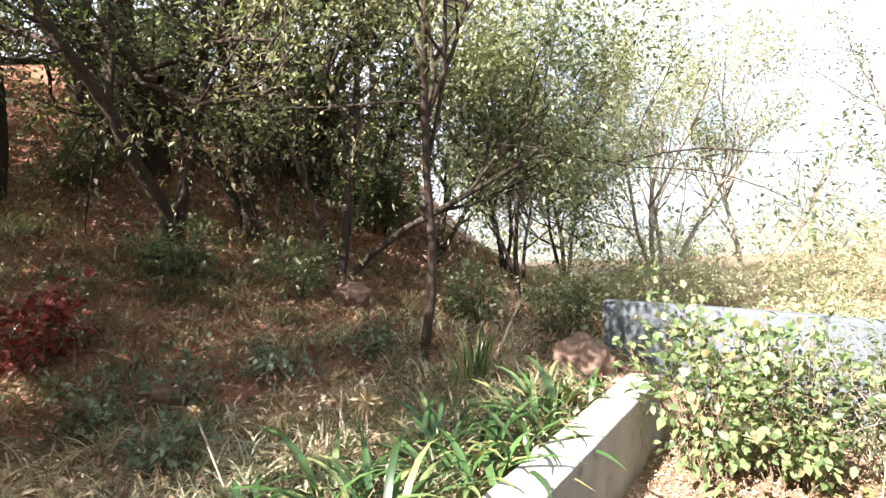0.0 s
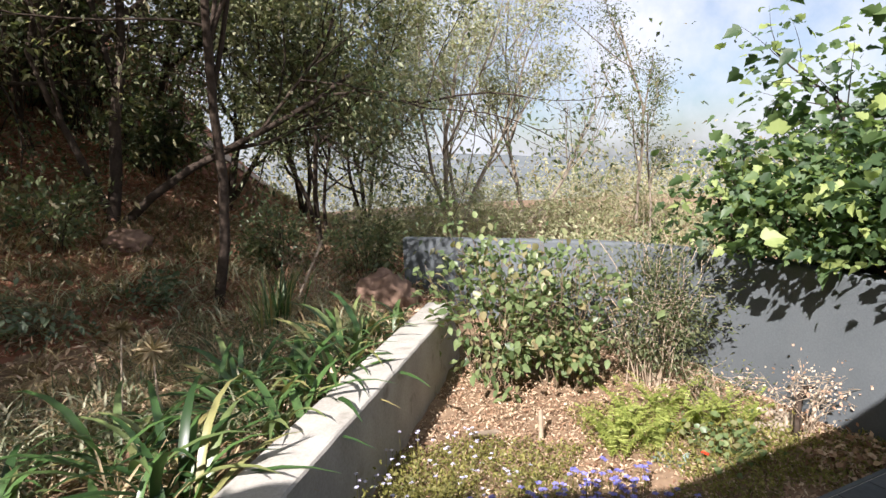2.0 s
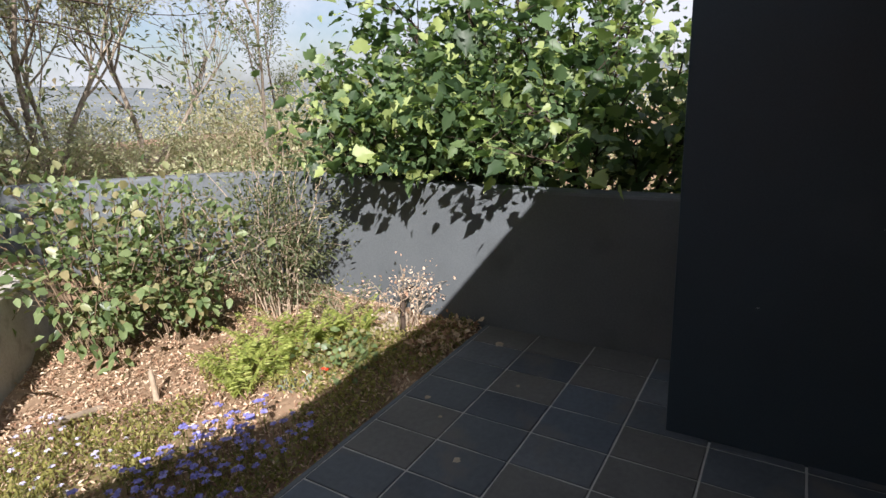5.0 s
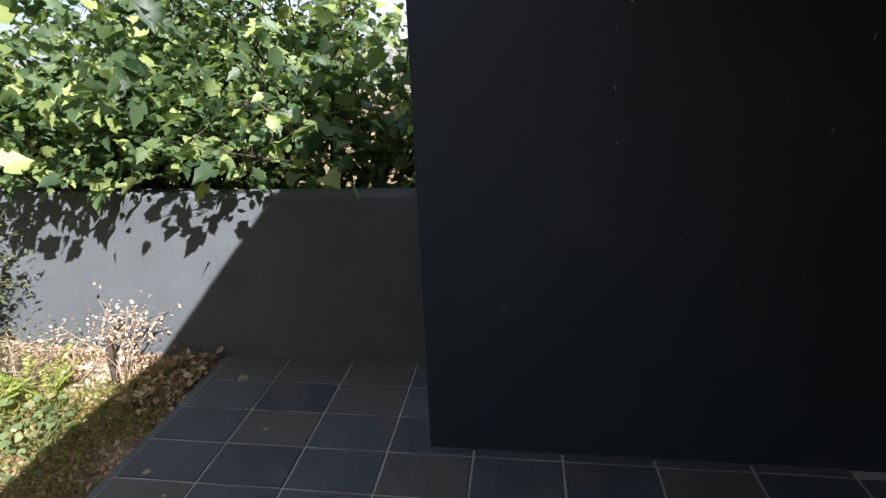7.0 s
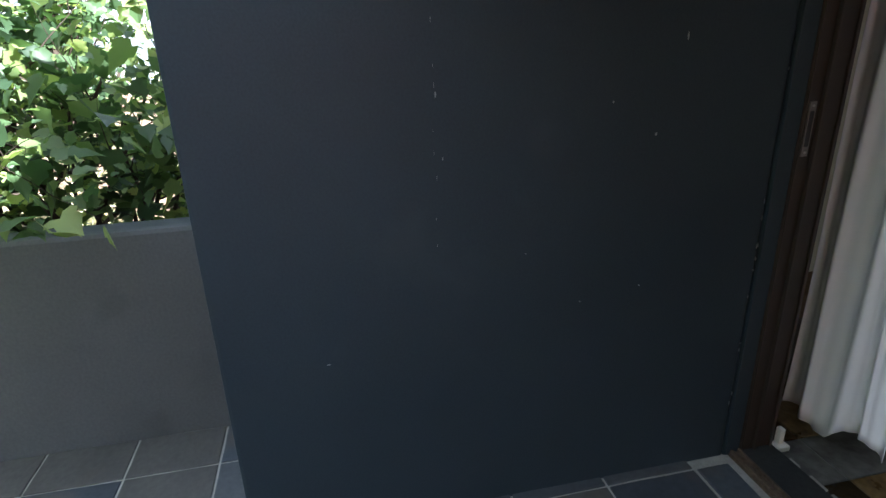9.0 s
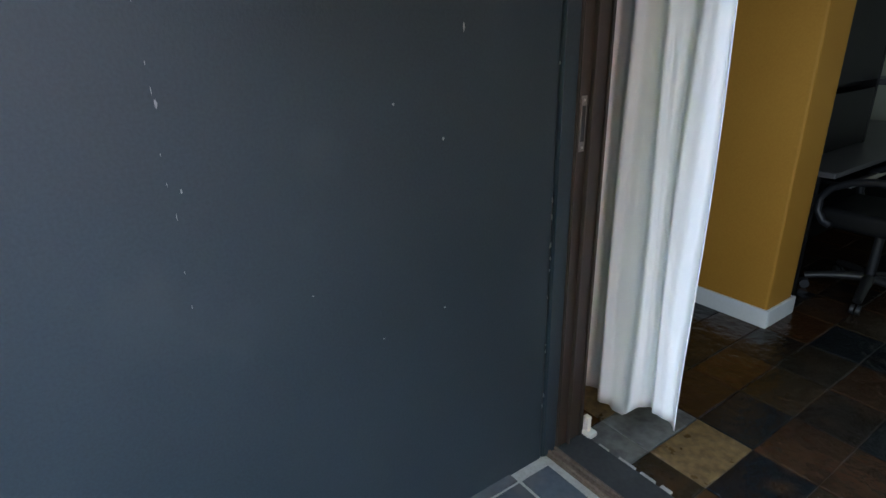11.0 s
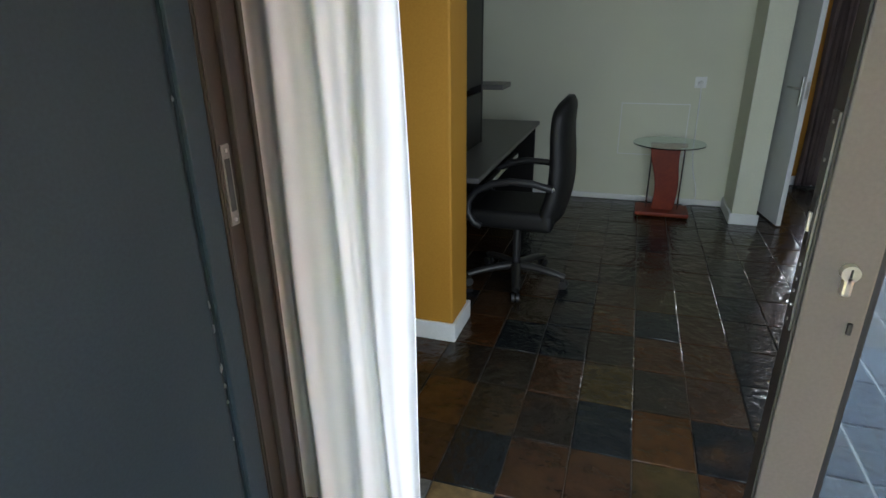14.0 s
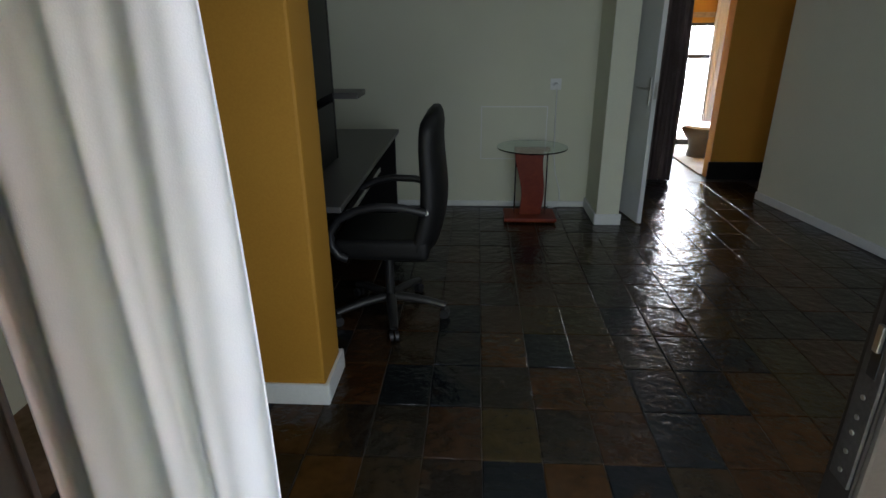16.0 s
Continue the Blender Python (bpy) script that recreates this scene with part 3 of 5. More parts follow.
# unseen overhang, its outline drawn to put the shadow edge across the bed
bm = bmesh.new()
low_ring = [bm.verts.new((x, y, 2.3)) for x, y in ((-0.25, 0.2), (-0.25, -1.15), (3.1, -1.15), (4.5, -1.75), (7.5, -1.75), (7.5, 0.2))]
top_ring = [bm.verts.new((v.co.x, v.co.y, 2.45)) for v in low_ring]
bm.faces.new(low_ring)
bm.faces.new(top_ring)
for k in range(6):
    bm.faces.new((low_ring[k], low_ring[(k + 1) % 6], top_ring[(k + 1) % 6], top_ring[k]))
structure("roof_overhang", bm, M_SOFFIT, "unseen flat roof overhang above the patio, dark to cut bounced light", "roof")
structure("roof", box(-1.4, 7.5, 0.2, 9.5, 2.66, 2.86, 0.01), M_GREYWALL, "flat roof slab over the house", "roof")
structure("ceiling", box(-1.38, 6.9, 0.2, 9.2, 2.6, 2.66, 0), M_CEIL, "plain white ceiling", "ceiling")

# front wall of the house, round the sliding door
structure("wall_front_lintel", box(0.0, 2.3, 0.0, 0.2, 2.15, 2.6, 0.004), M_DARKWALL, "dark blue-grey plastered lintel above the sliding door")
structure("wall_front", box(2.3, 7.2, 0.0, 0.2, -0.1, 2.6, 0.004), M_DARKWALL, "dark blue-grey plastered front wall")
structure("wall_front_return", box(-1.4, 0.0, 0.002, 0.2, -0.1, 2.6, 0.004), M_DARKWALL, "dark blue-grey plastered front wall beside the wing wall")

# ---- inside walls ----
structure("wall_far", box(-1.2, 1.7, 4.45, 4.6, 0, 2.6, 0.003), M_WHITEWALL, "cream-white painted end wall")
structure("wall_stub", box(1.60, 1.78, 3.97, 4.45, 0, 2.6, 0.006), M_WHITEWALL, "white painted wall end beside the inner door")
SPLAY = Matrix.Translation((3.2, 4.74, 0)) @ Matrix.Rotation(radians(9.2), 4, "Z")      # the side wall runs out of square
bm = box(0.0, 0.15, -4.57, 0.0, 0, 2.6, 0.005)
bm.transform(SPLAY)
structure("wall_right", bm, M_WHITEWALL, "white painted side wall")
structure("wall_left", box(-1.35, -1.2, 0.2, 4.6, 0, 2.6, 0.003), M_WHITEWALL, "white painted wall behind the desk")
structure("wall_pier", box(-1.2, 0.008, 1.588, 1.852, 0, 2.6, 0.012), M_YELLOW, "ochre-yellow painted wall end")
structure("wall_hall_left", box(1.63, 1.78, 4.6, 7.2, 0, 2.6, 0.003), M_YELLOW, "ochre-yellow wall of the far room")
structure("wall_hall_stub", box(1.78, 2.62, 5.42, 5.56, 0, 2.6, 0.004), M_YELLOW, "ochre-yellow wall beside the brown curtain")
structure("wall_hall_pier", box(3.03, 6.2, 5.45, 5.61, 0, 2.6, 0.006), M_YELLOW, "ochre-yellow wall beyond the passage")
structure("wall_hall_right", box(6.2, 6.35, 4.82, 9.2, 0, 2.6, 0.003), M_YELLOW, "ochre-yellow side wall of the far room")
structure("wall_hall_front", box(3.34, 6.2, 4.6, 4.745, 0, 2.6, 0.003), M_WHITEWALL, "white painted passage wall")
structure("wall_window_side", box(1.63, 2.75, 7.2, 7.35, 0, 2.6, 0.003), M_YELLOW, "ochre-yellow wall beside the glazed door")
structure("wall_window_right", box(4.6, 6.2, 7.2, 7.35, 0, 2.6, 0.003), M_YELLOW, "ochre-yellow wall beside the glazed door")
structure("wall_window_top", box(2.75, 4.6, 7.2, 7.35, 1.5, 2.6, 0.003), M_YELLOW, "ochre-yellow wall above the glazed door")
structure("baseboard_hall", box(3.01, 6.2, 5.43, 5.45, 0, 0.18, 0.004), M_BLACKWOOD, "black skirting board", "skirting")


def skirting(name, x0, x1, y0, y1, h=0.1):
    structure(name, box(x0, x1, y0, y1, 0, h, 0.006), M_WHITE, "white painted skirting board", "skirting")


skirting("baseboard_far", -0.9, 1.6, 4.433, 4.45, 0.05)
skirting("baseboard_pier_front", -1.2, 0.026, 1.57, 1.588)
skirting("baseboard_pier_end", 0.008, 0.026, 1.588, 1.87)
skirting("baseboard_pier_back", -1.2, 0.008, 1.852, 1.87)
skirting("baseboard_stub_end", 1.585, 1.795, 3.953, 3.97, 0.09)
skirting("baseboard_stub_side", 1.583, 1.6, 3.97, 4.433, 0.09)
bm = box(-0.017, 0.0, -4.57, 0.0, 0, 0.07, 0.006)
bm.transform(SPLAY)
structure("baseboard_right", bm, M_WHITE, "white painted skirting board", "skirting")
skirting("baseboard_hall_left", 1.78, 2.62, 5.403, 5.42, 0.09)

# ---- floors ----
floor_in = structure("floor", box(-1.2, 6.2, 0.02, 7.2, -0.1, -0.006, 0), M_GROUT_IN, "sealed multicolour slate tile floor with thin grout", "floor")
patio = structure("patio", box(-0.66, 5.0, -2.9, 0.02, -0.1, -0.007, 0), M_GROUT, "grey slate tiled patio with pale grout", "patio")
patio_edge = structure("patio_edge", box(-0.66, 5.0, -2.925, -2.9, -0.15, -0.004, 0.004), M_GREYWALL, "cement edge of the patio", "edging")


# ---- sliding door ----
def sliding_door():
    d = thing("door_1", "bronze aluminium sliding glass door, slid open", "sliding door", (1.05, 0.1, 0), kind="structure")
    # jamb against the wing wall, with ribs
    part("reveal", box(0.0, 0.011, 0.002, 0.06, 0.0, 2.15, 0.003), M_DARKWALL, d, "dark blue painted reveal with a scuffed corner")
    jamb = part("jamb", box(0.0, 0.012, 0.062, 0.2, 0.0, 2.15, 0.002), M_BRONZE, d)
    for y, w, p in ((0.068, 0.006, 0.01), (0.118, 0.008, 0.026), (0.19, 0.012, 0.014)):
        part("rib", box(0.012, 0.012 + p * 0.55, y - w / 2, y + w / 2, 0.0, 2.15, 0.002), M_BRONZE, jamb)
    keep = part("keep", box(0.0125, 0.017, 0.076, 0.1, 1.125, 1.29, 0.001), M_WORNSTEEL, d, "worn steel lock keep with a slot")
    part("slot", box(0.0165, 0.0178, 0.0805, 0.0955, 1.155, 1.262, 0.0004), M_BLACKPLASTIC, keep)
    for z in (1.137, 1.278):
        part("screw", cyl((0.0165, 0.088, z), (0.0195, 0.088, z), 0.004, n=10), M_STEEL, keep)
    # threshold: a worn channel, then a dark slate slab with a crumbling mortar joint
    sill = part("sill", box(0.0, 2.3, 0.02, 0.066, -0.02, 0.008, 0.003), M_TRACK, d, "worn brown threshold channel")
    for y in (0.028, 0.058):
        part("runner", box(0.0, 2.3, y - 0.005, y + 0.005, 0.008, 0.02, 0.002), M_TRACK, sill)
    part("threshold_slab", box(0.0, 2.3, 0.068, 0.205, -0.02, 0.012, 0.004), M_SLAB, d, "dark slate threshold slab")
    rj = random.Random(31)
    for k in range(26):
        x = k * 0.088 + rj.uniform(0, 0.02)
        part("mortar", box(x, x + rj.uniform(0.04, 0.085), 0.204, 0.214 + rj.uniform(0, 0.014), -0.004, 0.004 + rj.uniform(0, 0.006), 0.003), M_GROUT, d)
    part("head", box(0.0, 2.3, 0.02, 0.2, 2.09, 2.15, 0.003), M_BRONZE, d)
    # leaf
    x0, x1, y0, y1 = 1.045, 2.22, 0.1, 0.155
    stile = part("stile", box(x0, x0 + 0.088, y0, y1, 0.03, 2.09, 0.004), M_BRONZE_LIGHT, d, "scuffed taupe-bronze lock stile")
    part("edge_strip", box(x0 - 0.004, x0, y0 + 0.006, y1 - 0.006, 0.03, 2.09, 0.001), M_BRONZE, stile)
    plate = part("lock_plate", box(x0 - 0.008, x0 - 0.004, y0 + 0.008, y1 - 0.016, 1.035, 1.38, 0.001), M_DARKSTEEL, stile, "grey steel lock faceplate with screws")
    for z in (1.05, 1.075, 1.1, 1.12, 1.145, 1.31, 1.365):
        part("screw", cyl((x0 - 0.0095, 0.123, z), (x0 - 0.0075, 0.123, z), 0.003, n=10), M_STEEL, plate)
    part("bolt_slot", box(x0 - 0.0088, x0 - 0.0075, 0.116, 0.13, 1.17, 1.255, 0.0005), M_BLACKPLASTIC, plate)
    part("bolt", box(x0 - 0.013, x0 - 0.008, 0.119, 0.127, 1.2, 1.23, 0.001), M_STEEL, plate)
    part("glass_bead", box(x0 + 0.088, x0 + 0.1, y0 + 0.008, y1 - 0.008, 0.1, 2.02, 0.003), M_BLACKPLASTIC, d)
    bm = cyl((1.095, y0 - 0.012, 1.149), (1.095, y0 + 0.004, 1.149), 0.0128, n=18)
    box(1.088, 1.102, y0 - 0.012, y0 + 0.004, 1.112, 1.147, 0.004, bm)
    c = part("lock_cylinder", bm, M_BRASS, stile, "pale brass euro lock cylinder")
    part("keyway", box(1.0935, 1.0965, y0 - 0.0135, y0 - 0.0115, 1.143, 1.157, 0.0003), M_BLACKPLASTIC, c)
    part("rail", box(x0 + 0.088, x1 - 0.07, y0, y1, 0.03, 0.1, 0.004), M_BRONZE_LIGHT, d)
    part("rail", box(x0 + 0.088, x1 - 0.07, y0, y1, 2.02, 2.09, 0.004), M_BRONZE_LIGHT, d)
    part("stile", box(x1 - 0.07, x1, y0, y1, 0.03, 2.09, 0.004), M_BRONZE_LIGHT, d)
    g = part("pane", box(x0 + 0.098, x1 - 0.07, 0.125, 0.131, 0.1, 2.02, 0), M_COATED, d, "blue-tinted reflective glass pane")
    g.visible_shadow = False
    part("latch", box(x0 + 0.066, x0 + 0.073, y0 - 0.006, y0, 1.046, 1.066, 0.002), M_BLACKPLASTIC, stile)


sliding_door()


def far_door():
    d = thing("door_2", "black-framed glazed door with bright daylight behind", "glazed door", (2.75, 7.2, 0), kind="structure")
    for x0, x1 in ((2.75, 2.8), (4.55, 4.6), (3.68, 3.72)):
        part("stile", box(x0, x1, 7.24, 7.3, 0, 1.5, 0.003), M_BLACKPLASTIC, d)
    for z0, z1 in ((0.0, 0.07), (1.08, 1.13), (1.46, 1.5)):
        part("rail", box(2.8, 4.55, 7.245, 7.295, z0, z1, 0.003), M_BLACKPLASTIC, d)
    p = part("pane", box(2.8, 4.55, 7.268, 7.272, 0.07, 1.46, 0), M_GLASS, d)
    p.visible_shadow = False
    tagged(part("backdrop_outside_door", box(1.5, 6.5, 8.6, 8.62, -0.1, 2.6, 0), M_WINGLOW), "glowing panel standing in for the bright outdoors beyond the glazed door", "backdrop", kind="structure")


far_door()


def inner_door():
    m = Matrix.Translation((1.83, 4.62, 0)) @ Matrix.Rotation(radians(-80.1), 4, "Z")
    d = thing("door_3", "white painted inner door standing open", "door", (1.83, 4.62, 0), kind="structure")
    leaf = box(0.0, 0.66, -0.018, 0.018, 0.012, 2.03, 0.003)
    leaf.transform(m)
    lf = part("leaf", leaf, M_WHITE, d)
    bm = box(0.59, 0.622, -0.024, -0.018, 0.93, 1.13, 0.003)
    bm.transform(m)
    pl = part("handle_plate", bm, M_STEEL, lf, "steel lever handle plate")
    bm = cyl((0.606, -0.022, 1.05), (0.606, -0.07, 1.05), 0.009)
    cyl((0.61, -0.066, 1.05), (0.49, -0.066, 1.052), 0.009, 0.007, bm=bm)
    bm.transform(m)
    part("lever", bm, M_STEEL, pl)
    bm = box(0.66, 0.663, -0.01, 0.01, 0.98, 1.1, 0.001)
    bm.transform(m)
    part("lock_face", bm, M_STEEL, lf)


inner_door()


# ---- things indoors ----
def curtain(name, label, x0, x1, y, z0, z1, folds, depth, material, hem=0.02, flare=0.0, seed=1, swing=None):
    """A hanging cloth with vertical folds that loosen towards the hem."""
    nx, nz = 120, 40
    rng = np.random.default_rng(seed)
    ph = rng.uniform(0, 6.28, 4)
    u, v = np.meshgrid(np.linspace(0, 1, nx), np.linspace(0, 1, nz), indexing="ij")
    warp = u + 0.035 * np.sin(u * 9 + ph[0]) + 0.02 * np.sin(v * 3 + u * 5 + ph[1])
    f = np.sin(warp * folds * 2 * np.pi + ph[2]) + 0.35 * np.sin(warp * folds * 4.3 * np.pi + ph[3] + v)
    X = x0 + (x1 - x0) * u + flare * (1 - v) ** 1.5 * (u - 0.5) + 0.008 * np.sin(v * 7 + u * 11)
    Y = y + depth * f * (0.75 + 0.35 * (1 - v))
    edge = hem * np.cos(warp * folds * 2 * np.pi + ph[2] + 0.6)
    if swing:
        edge = np.interp(u, [a for a, b in swing], [b for a, b in swing])
    Z = z0 + (z1 - z0) * v + (1 - v) ** 8 * edge
    i, j = np.meshgrid(np.arange(nx - 1), np.arange(nz - 1), indexing="ij")
    F = np.stack([i * nz + j, (i + 1) * nz + j, (i + 1) * nz + j + 1, i * nz + j + 1], -1).reshape(-1, 4)
    me = mesh_np(name, np.stack([X, Y, Z], -1).reshape(-1, 3), F, material, True)
    ob = hang(name, me)
    sol = ob.modifiers.new("cloth", "SOLIDIFY")
    sol.thickness = 0.003
    return tagged(ob, label, "curtain")


curtain("curtain", "white cotton curtain hanging in soft folds beside the sliding door", -0.1, 0.27, 0.36, 0.05, 2.3, 3.3, 0.012, M_CURTAIN, 0.03, 0.05, 4,
        [(0.0, 0.035), (0.15, 0.06), (0.18, 0.025), (0.32, 0.015), (0.36, 0.0), (0.47, 0.0), (0.55, 0.045), (0.62, 0.088), (0.7, 0.105), (0.8, 0.11), (0.92, 0.092), (1.0, 0.07)])
curtain("curtain", "brown sheer curtain tied beside the passage to the far room", 2.35, 2.61, 5.33, 0.02, 2.3, 5.0, 0.025, M_BROWNCURTAIN, 0.005, 0.02, 6)
curtain("curtain", "pale pink sheer curtain at the bright glazed door", 3.5, 3.7, 7.12, 0.02, 2.1, 4.0, 0.02, M_CURTAIN, 0.005, 0.02, 9)


def doorstop():
    d = thing("door_stop", "small white painted block on the threshold", "door stop", (0.025, 0.235, 0))
    part("block", box(0.004, 0.03, 0.215, 0.235, -0.002, 0.085, 0.004), M_WHITE, d)
    part("foot", box(0.004, 0.05, 0.2, 0.25, -0.002, 0.02, 0.004), M_WHITE, d)


doorstop()


def desk():
    d = thing("desk", "black desk with grey laminate top and tall black hutch", "desk", (-0.4, 3.0, 0))
    part("desktop", box(-1.15, 0.03, 2.0, 4.03, 0.72, 0.75, 0.006), M_GREYTOP, d, "grey laminate desktop with black edge")
    part("side_panel", box(-1.1, 0.0, 3.99, 4.02, 0, 0.72, 0.003), M_BLACKWOOD, d)
    part("side_panel", box(-1.1, -0.05, 2.02, 2.05, 0, 0.72, 0.003), M_BLACKWOOD, d)
    part("back_panel", box(-1.12, -1.09, 2.05, 3.99, 0.1, 0.72, 0.003), M_BLACKWOOD, d)
    for y in (2.08, 2.98):
        part("hutch_panel", box(-1.15, -0.21, y, y + 0.03, 0.75, 2.1, 0.003), M_BLACKWOOD, d)
    part("hutch_back", box(-1.18, -1.15, 2.08, 3.01, 0.75, 2.1, 0.003), M_BLACKWOOD, d)
    part("hutch_door", box(-0.23, -0.212, 2.115, 2.975, 1.14, 2.08, 0.003), M_BLACKWOOD, d)
    part("hutch_door", box(-0.23, -0.212, 2.115, 2.975, 0.755, 1.09, 0.003), M_BLACKWOOD, d)
    for z in (1.1, 1.5, 2.07):
        part("shelf", box(-1.15, -0.29, 2.11, 2.98, z, z + 0.03, 0.003), M_BLACKWOOD, d)
    part("end_shelf", box(-0.5, -0.07, 3.01, 3.26, 1.1, 1.135, 0.006), M_GREYTOP, d, "grey laminate end shelf")
    k = part("keyboard_tray", box(-0.6, 0.0, 2.3, 3.2, 0.62, 0.64, 0.004), M_BLACKWOOD, d)
    part("tray_rail", box(-0.02, 0.012, 2.3, 3.2, 0.615, 0.645, 0.004), M_STEEL, k, "dull steel tray edge")


desk()


def office_chair():
    cx, cy = 0.17, 2.41
    d = thing("office_chair", "black leather office chair with curved arms on castors", "office chair", (cx, cy, 0))
    for i in range(5):
        a = radians(-7 + 72 * i)
        ux, uy = math.cos(a), math.sin(a)
        pts, rad = [], []
        for s in np.linspace(0, 1, 8):
            pts.append((cx + ux * (0.03 + 0.28 * s), cy + uy * (0.03 + 0.28 * s), 0.115 - 0.045 * s * s))
            rad.append(0.032 - 0.01 * s)
        V, F = tube(pts, rad, 10)
        V[:, 2] = 0.09 + (V[:, 2] - 0.09) * 0.8
        leg = hang("leg", mesh_np("leg", V, F, M_LEG, True), d, "dull dark metal base leg")
        px, py = cx + ux * 0.305, cy + uy * 0.305
        for o in (-0.014, 0.014):
            bm = cyl((px - uy * (o - 0.009), py + ux * (o - 0.009), 0.026), (px - uy * (o + 0.009), py + ux * (o + 0.009), 0.026), 0.026, n=18)
            part("castor", bm, M_BLACKPLASTIC, leg)
    part("gas_lift", cyl((cx, cy, 0.09), (cx, cy, 0.4), 0.026, 0.022, 18), M_BLACKPLASTIC, d)
    part("mechanism", box(cx - 0.12, cx + 0.12, cy - 0.08, cy + 0.08, 0.375, 0.415, 0.01), M_BLACKPLASTIC, d)

    def cushion(x0, x1, y0, y1, z0, z1, b):
        return box(x0, x1, y0, y1, z0, z1, b, segs=5)
    bm = cushion(cx - 0.25, cx + 0.24, cy - 0.245, cy + 0.245, 0.41, 0.515, 0.045)
    for v in bm.verts:
        dx, dy = (v.co.x - cx) / 0.25, (v.co.y - cy) / 0.25
        if v.co.z > 0.46:
            v.co.z += 0.012 * (dy * dy - 0.4) + 0.01 * max(0, dx)
        v.co.y = cy + (v.co.y - cy) * (1 - 0.08 * max(0, -dx))
    part("seat", bm, M_BLACK, d, smooth=True)
    # back, leaning away from the desk
    bm = bmesh.new()
    rings, n = [], 22
    for i in range(n + 1):
        s = i / n
        z = 0.47 + 0.67 * s
        x = cx + 0.215 + 0.075 * s + 0.025 * math.sin(s * 5.2)
        w = 0.245 * (1 - 0.16 * s * s) * (1 - 0.55 * max(0, (s - 0.86) / 0.14) ** 2)
        t = 0.062 * (1 - 0.2 * s) * (1 - 0.6 * max(0, (s - 0.9) / 0.1) ** 2)
        ring = []
        for k in range(20):
            a = 2 * math.pi * k / 20
            ca, sa = math.cos(a), math.sin(a)
            yy = w * math.copysign(abs(ca) ** 0.5, ca)
            xx = t * math.copysign(abs(sa) ** 0.7, sa) + 0.035 * (yy / 0.24) ** 2 * -1
            ring.append(bm.verts.new((x + xx, cy + yy, z)))
        rings.append(ring)
    for a, b in zip(rings, rings[1:]):
        for k in range(20):
            bm.faces.new((a[k], a[(k + 1) % 20], b[(k + 1) % 20], b[k]))
    bm.faces.new(rings[0])
    bm.faces.new(rings[-1])
    part("backrest", bm, M_BLACK, d, smooth=True)
    for sgn in (-1, 1):
        # a bow from the backrest, over the front, down to the seat
        pts = [(cx + 0.23, 0.68), (cx + 0.12, 0.705), (cx - 0.0, 0.71), (cx - 0.1, 0.69), (cx - 0.19, 0.645), (cx - 0.235, 0.58), (cx - 0.235, 0.51), (cx - 0.2, 0.455), (cx - 0.12, 0.425)]
        fine = []
        for (ax, az), (bx, bz) in zip(pts, pts[1:]):
            for s in (0, 0.5):
                fine.append((ax + (bx - ax) * s, cy + sgn * 0.275, az + (bz - az) * s))
        V, F = tube(fine, [0.02] * len(fine), 10)
        arm = hang("armrest", mesh_np("armrest", V, F, M_BLACKPLASTIC, True), d, "glossy black bow armrest")
        part("arm_bracket", cyl((cx + 0.23, cy + sgn * 0.275, 0.68), (cx + 0.23, cy + sgn * 0.2, 0.68), 0.014), M_CHROME, arm)


office_chair()


def side_table():
    cx, cy = 1.08, 4.1
    d = thing("side_table", "round glass side table on a red wooden pedestal", "side table", (cx, cy, 0))
    bm = box(cx - 0.21, cx + 0.21, cy - 0.14, cy + 0.14, 0.012, 0.045, 0.01)
    part("base", bm, M_REDWOOD, d, "red mahogany base plate")
    bm = box(cx - 0.1, cx + 0.1, cy - 0.03, cy + 0.03, 0.045, 0.56, 0.004)
    bmesh.ops.subdivide_edges(bm, edges=[e for e in bm.edges if abs(e.verts[0].co.z - e.verts[1].co.z) > 0.3], cuts=14)
    for v in bm.verts:
        s = (v.co.z - 0.045) / 0.515
        v.co.x += 0.02 * math.sin(s * math.pi * 1.6)
        v.co.x = cx + (v.co.x - cx) * (0.86 + 0.3 * s * s)
    part("column", bm, M_REDWOOD, d)
    for sx in (-1, 1):
        part("rod", cyl((cx + sx * 0.125, cy, 0.045), (cx + sx * 0.125, cy, 0.585), 0.007), M_CHROME, d)
    part("bracket", box(cx - 0.14, cx + 0.14, cy - 0.03, cy + 0.03, 0.56, 0.587, 0.004), M_REDWOOD, d)
    bm = bmesh.new()
    bmesh.ops.create_cone(bm, cap_ends=True, segments=64, radius1=0.28, radius2=0.28, depth=0.01, matrix=Matrix.Translation((cx, cy + 0.02, 0.593)))
    g = part("glass_top", bm, M_GLASSTOP, d, "clear round glass top with green edge")
    g.visible_shadow = False
    for k in range(4):
        a = radians(45 + 90 * k)
        part("foot", cyl((cx + 0.17 * math.cos(a), cy + 0.11 * math.sin(a), 0), (cx + 0.17 * math.cos(a), cy + 0.11 * math.sin(a), 0.013), 0.015), M_BLACKPLASTIC, d)


side_table()


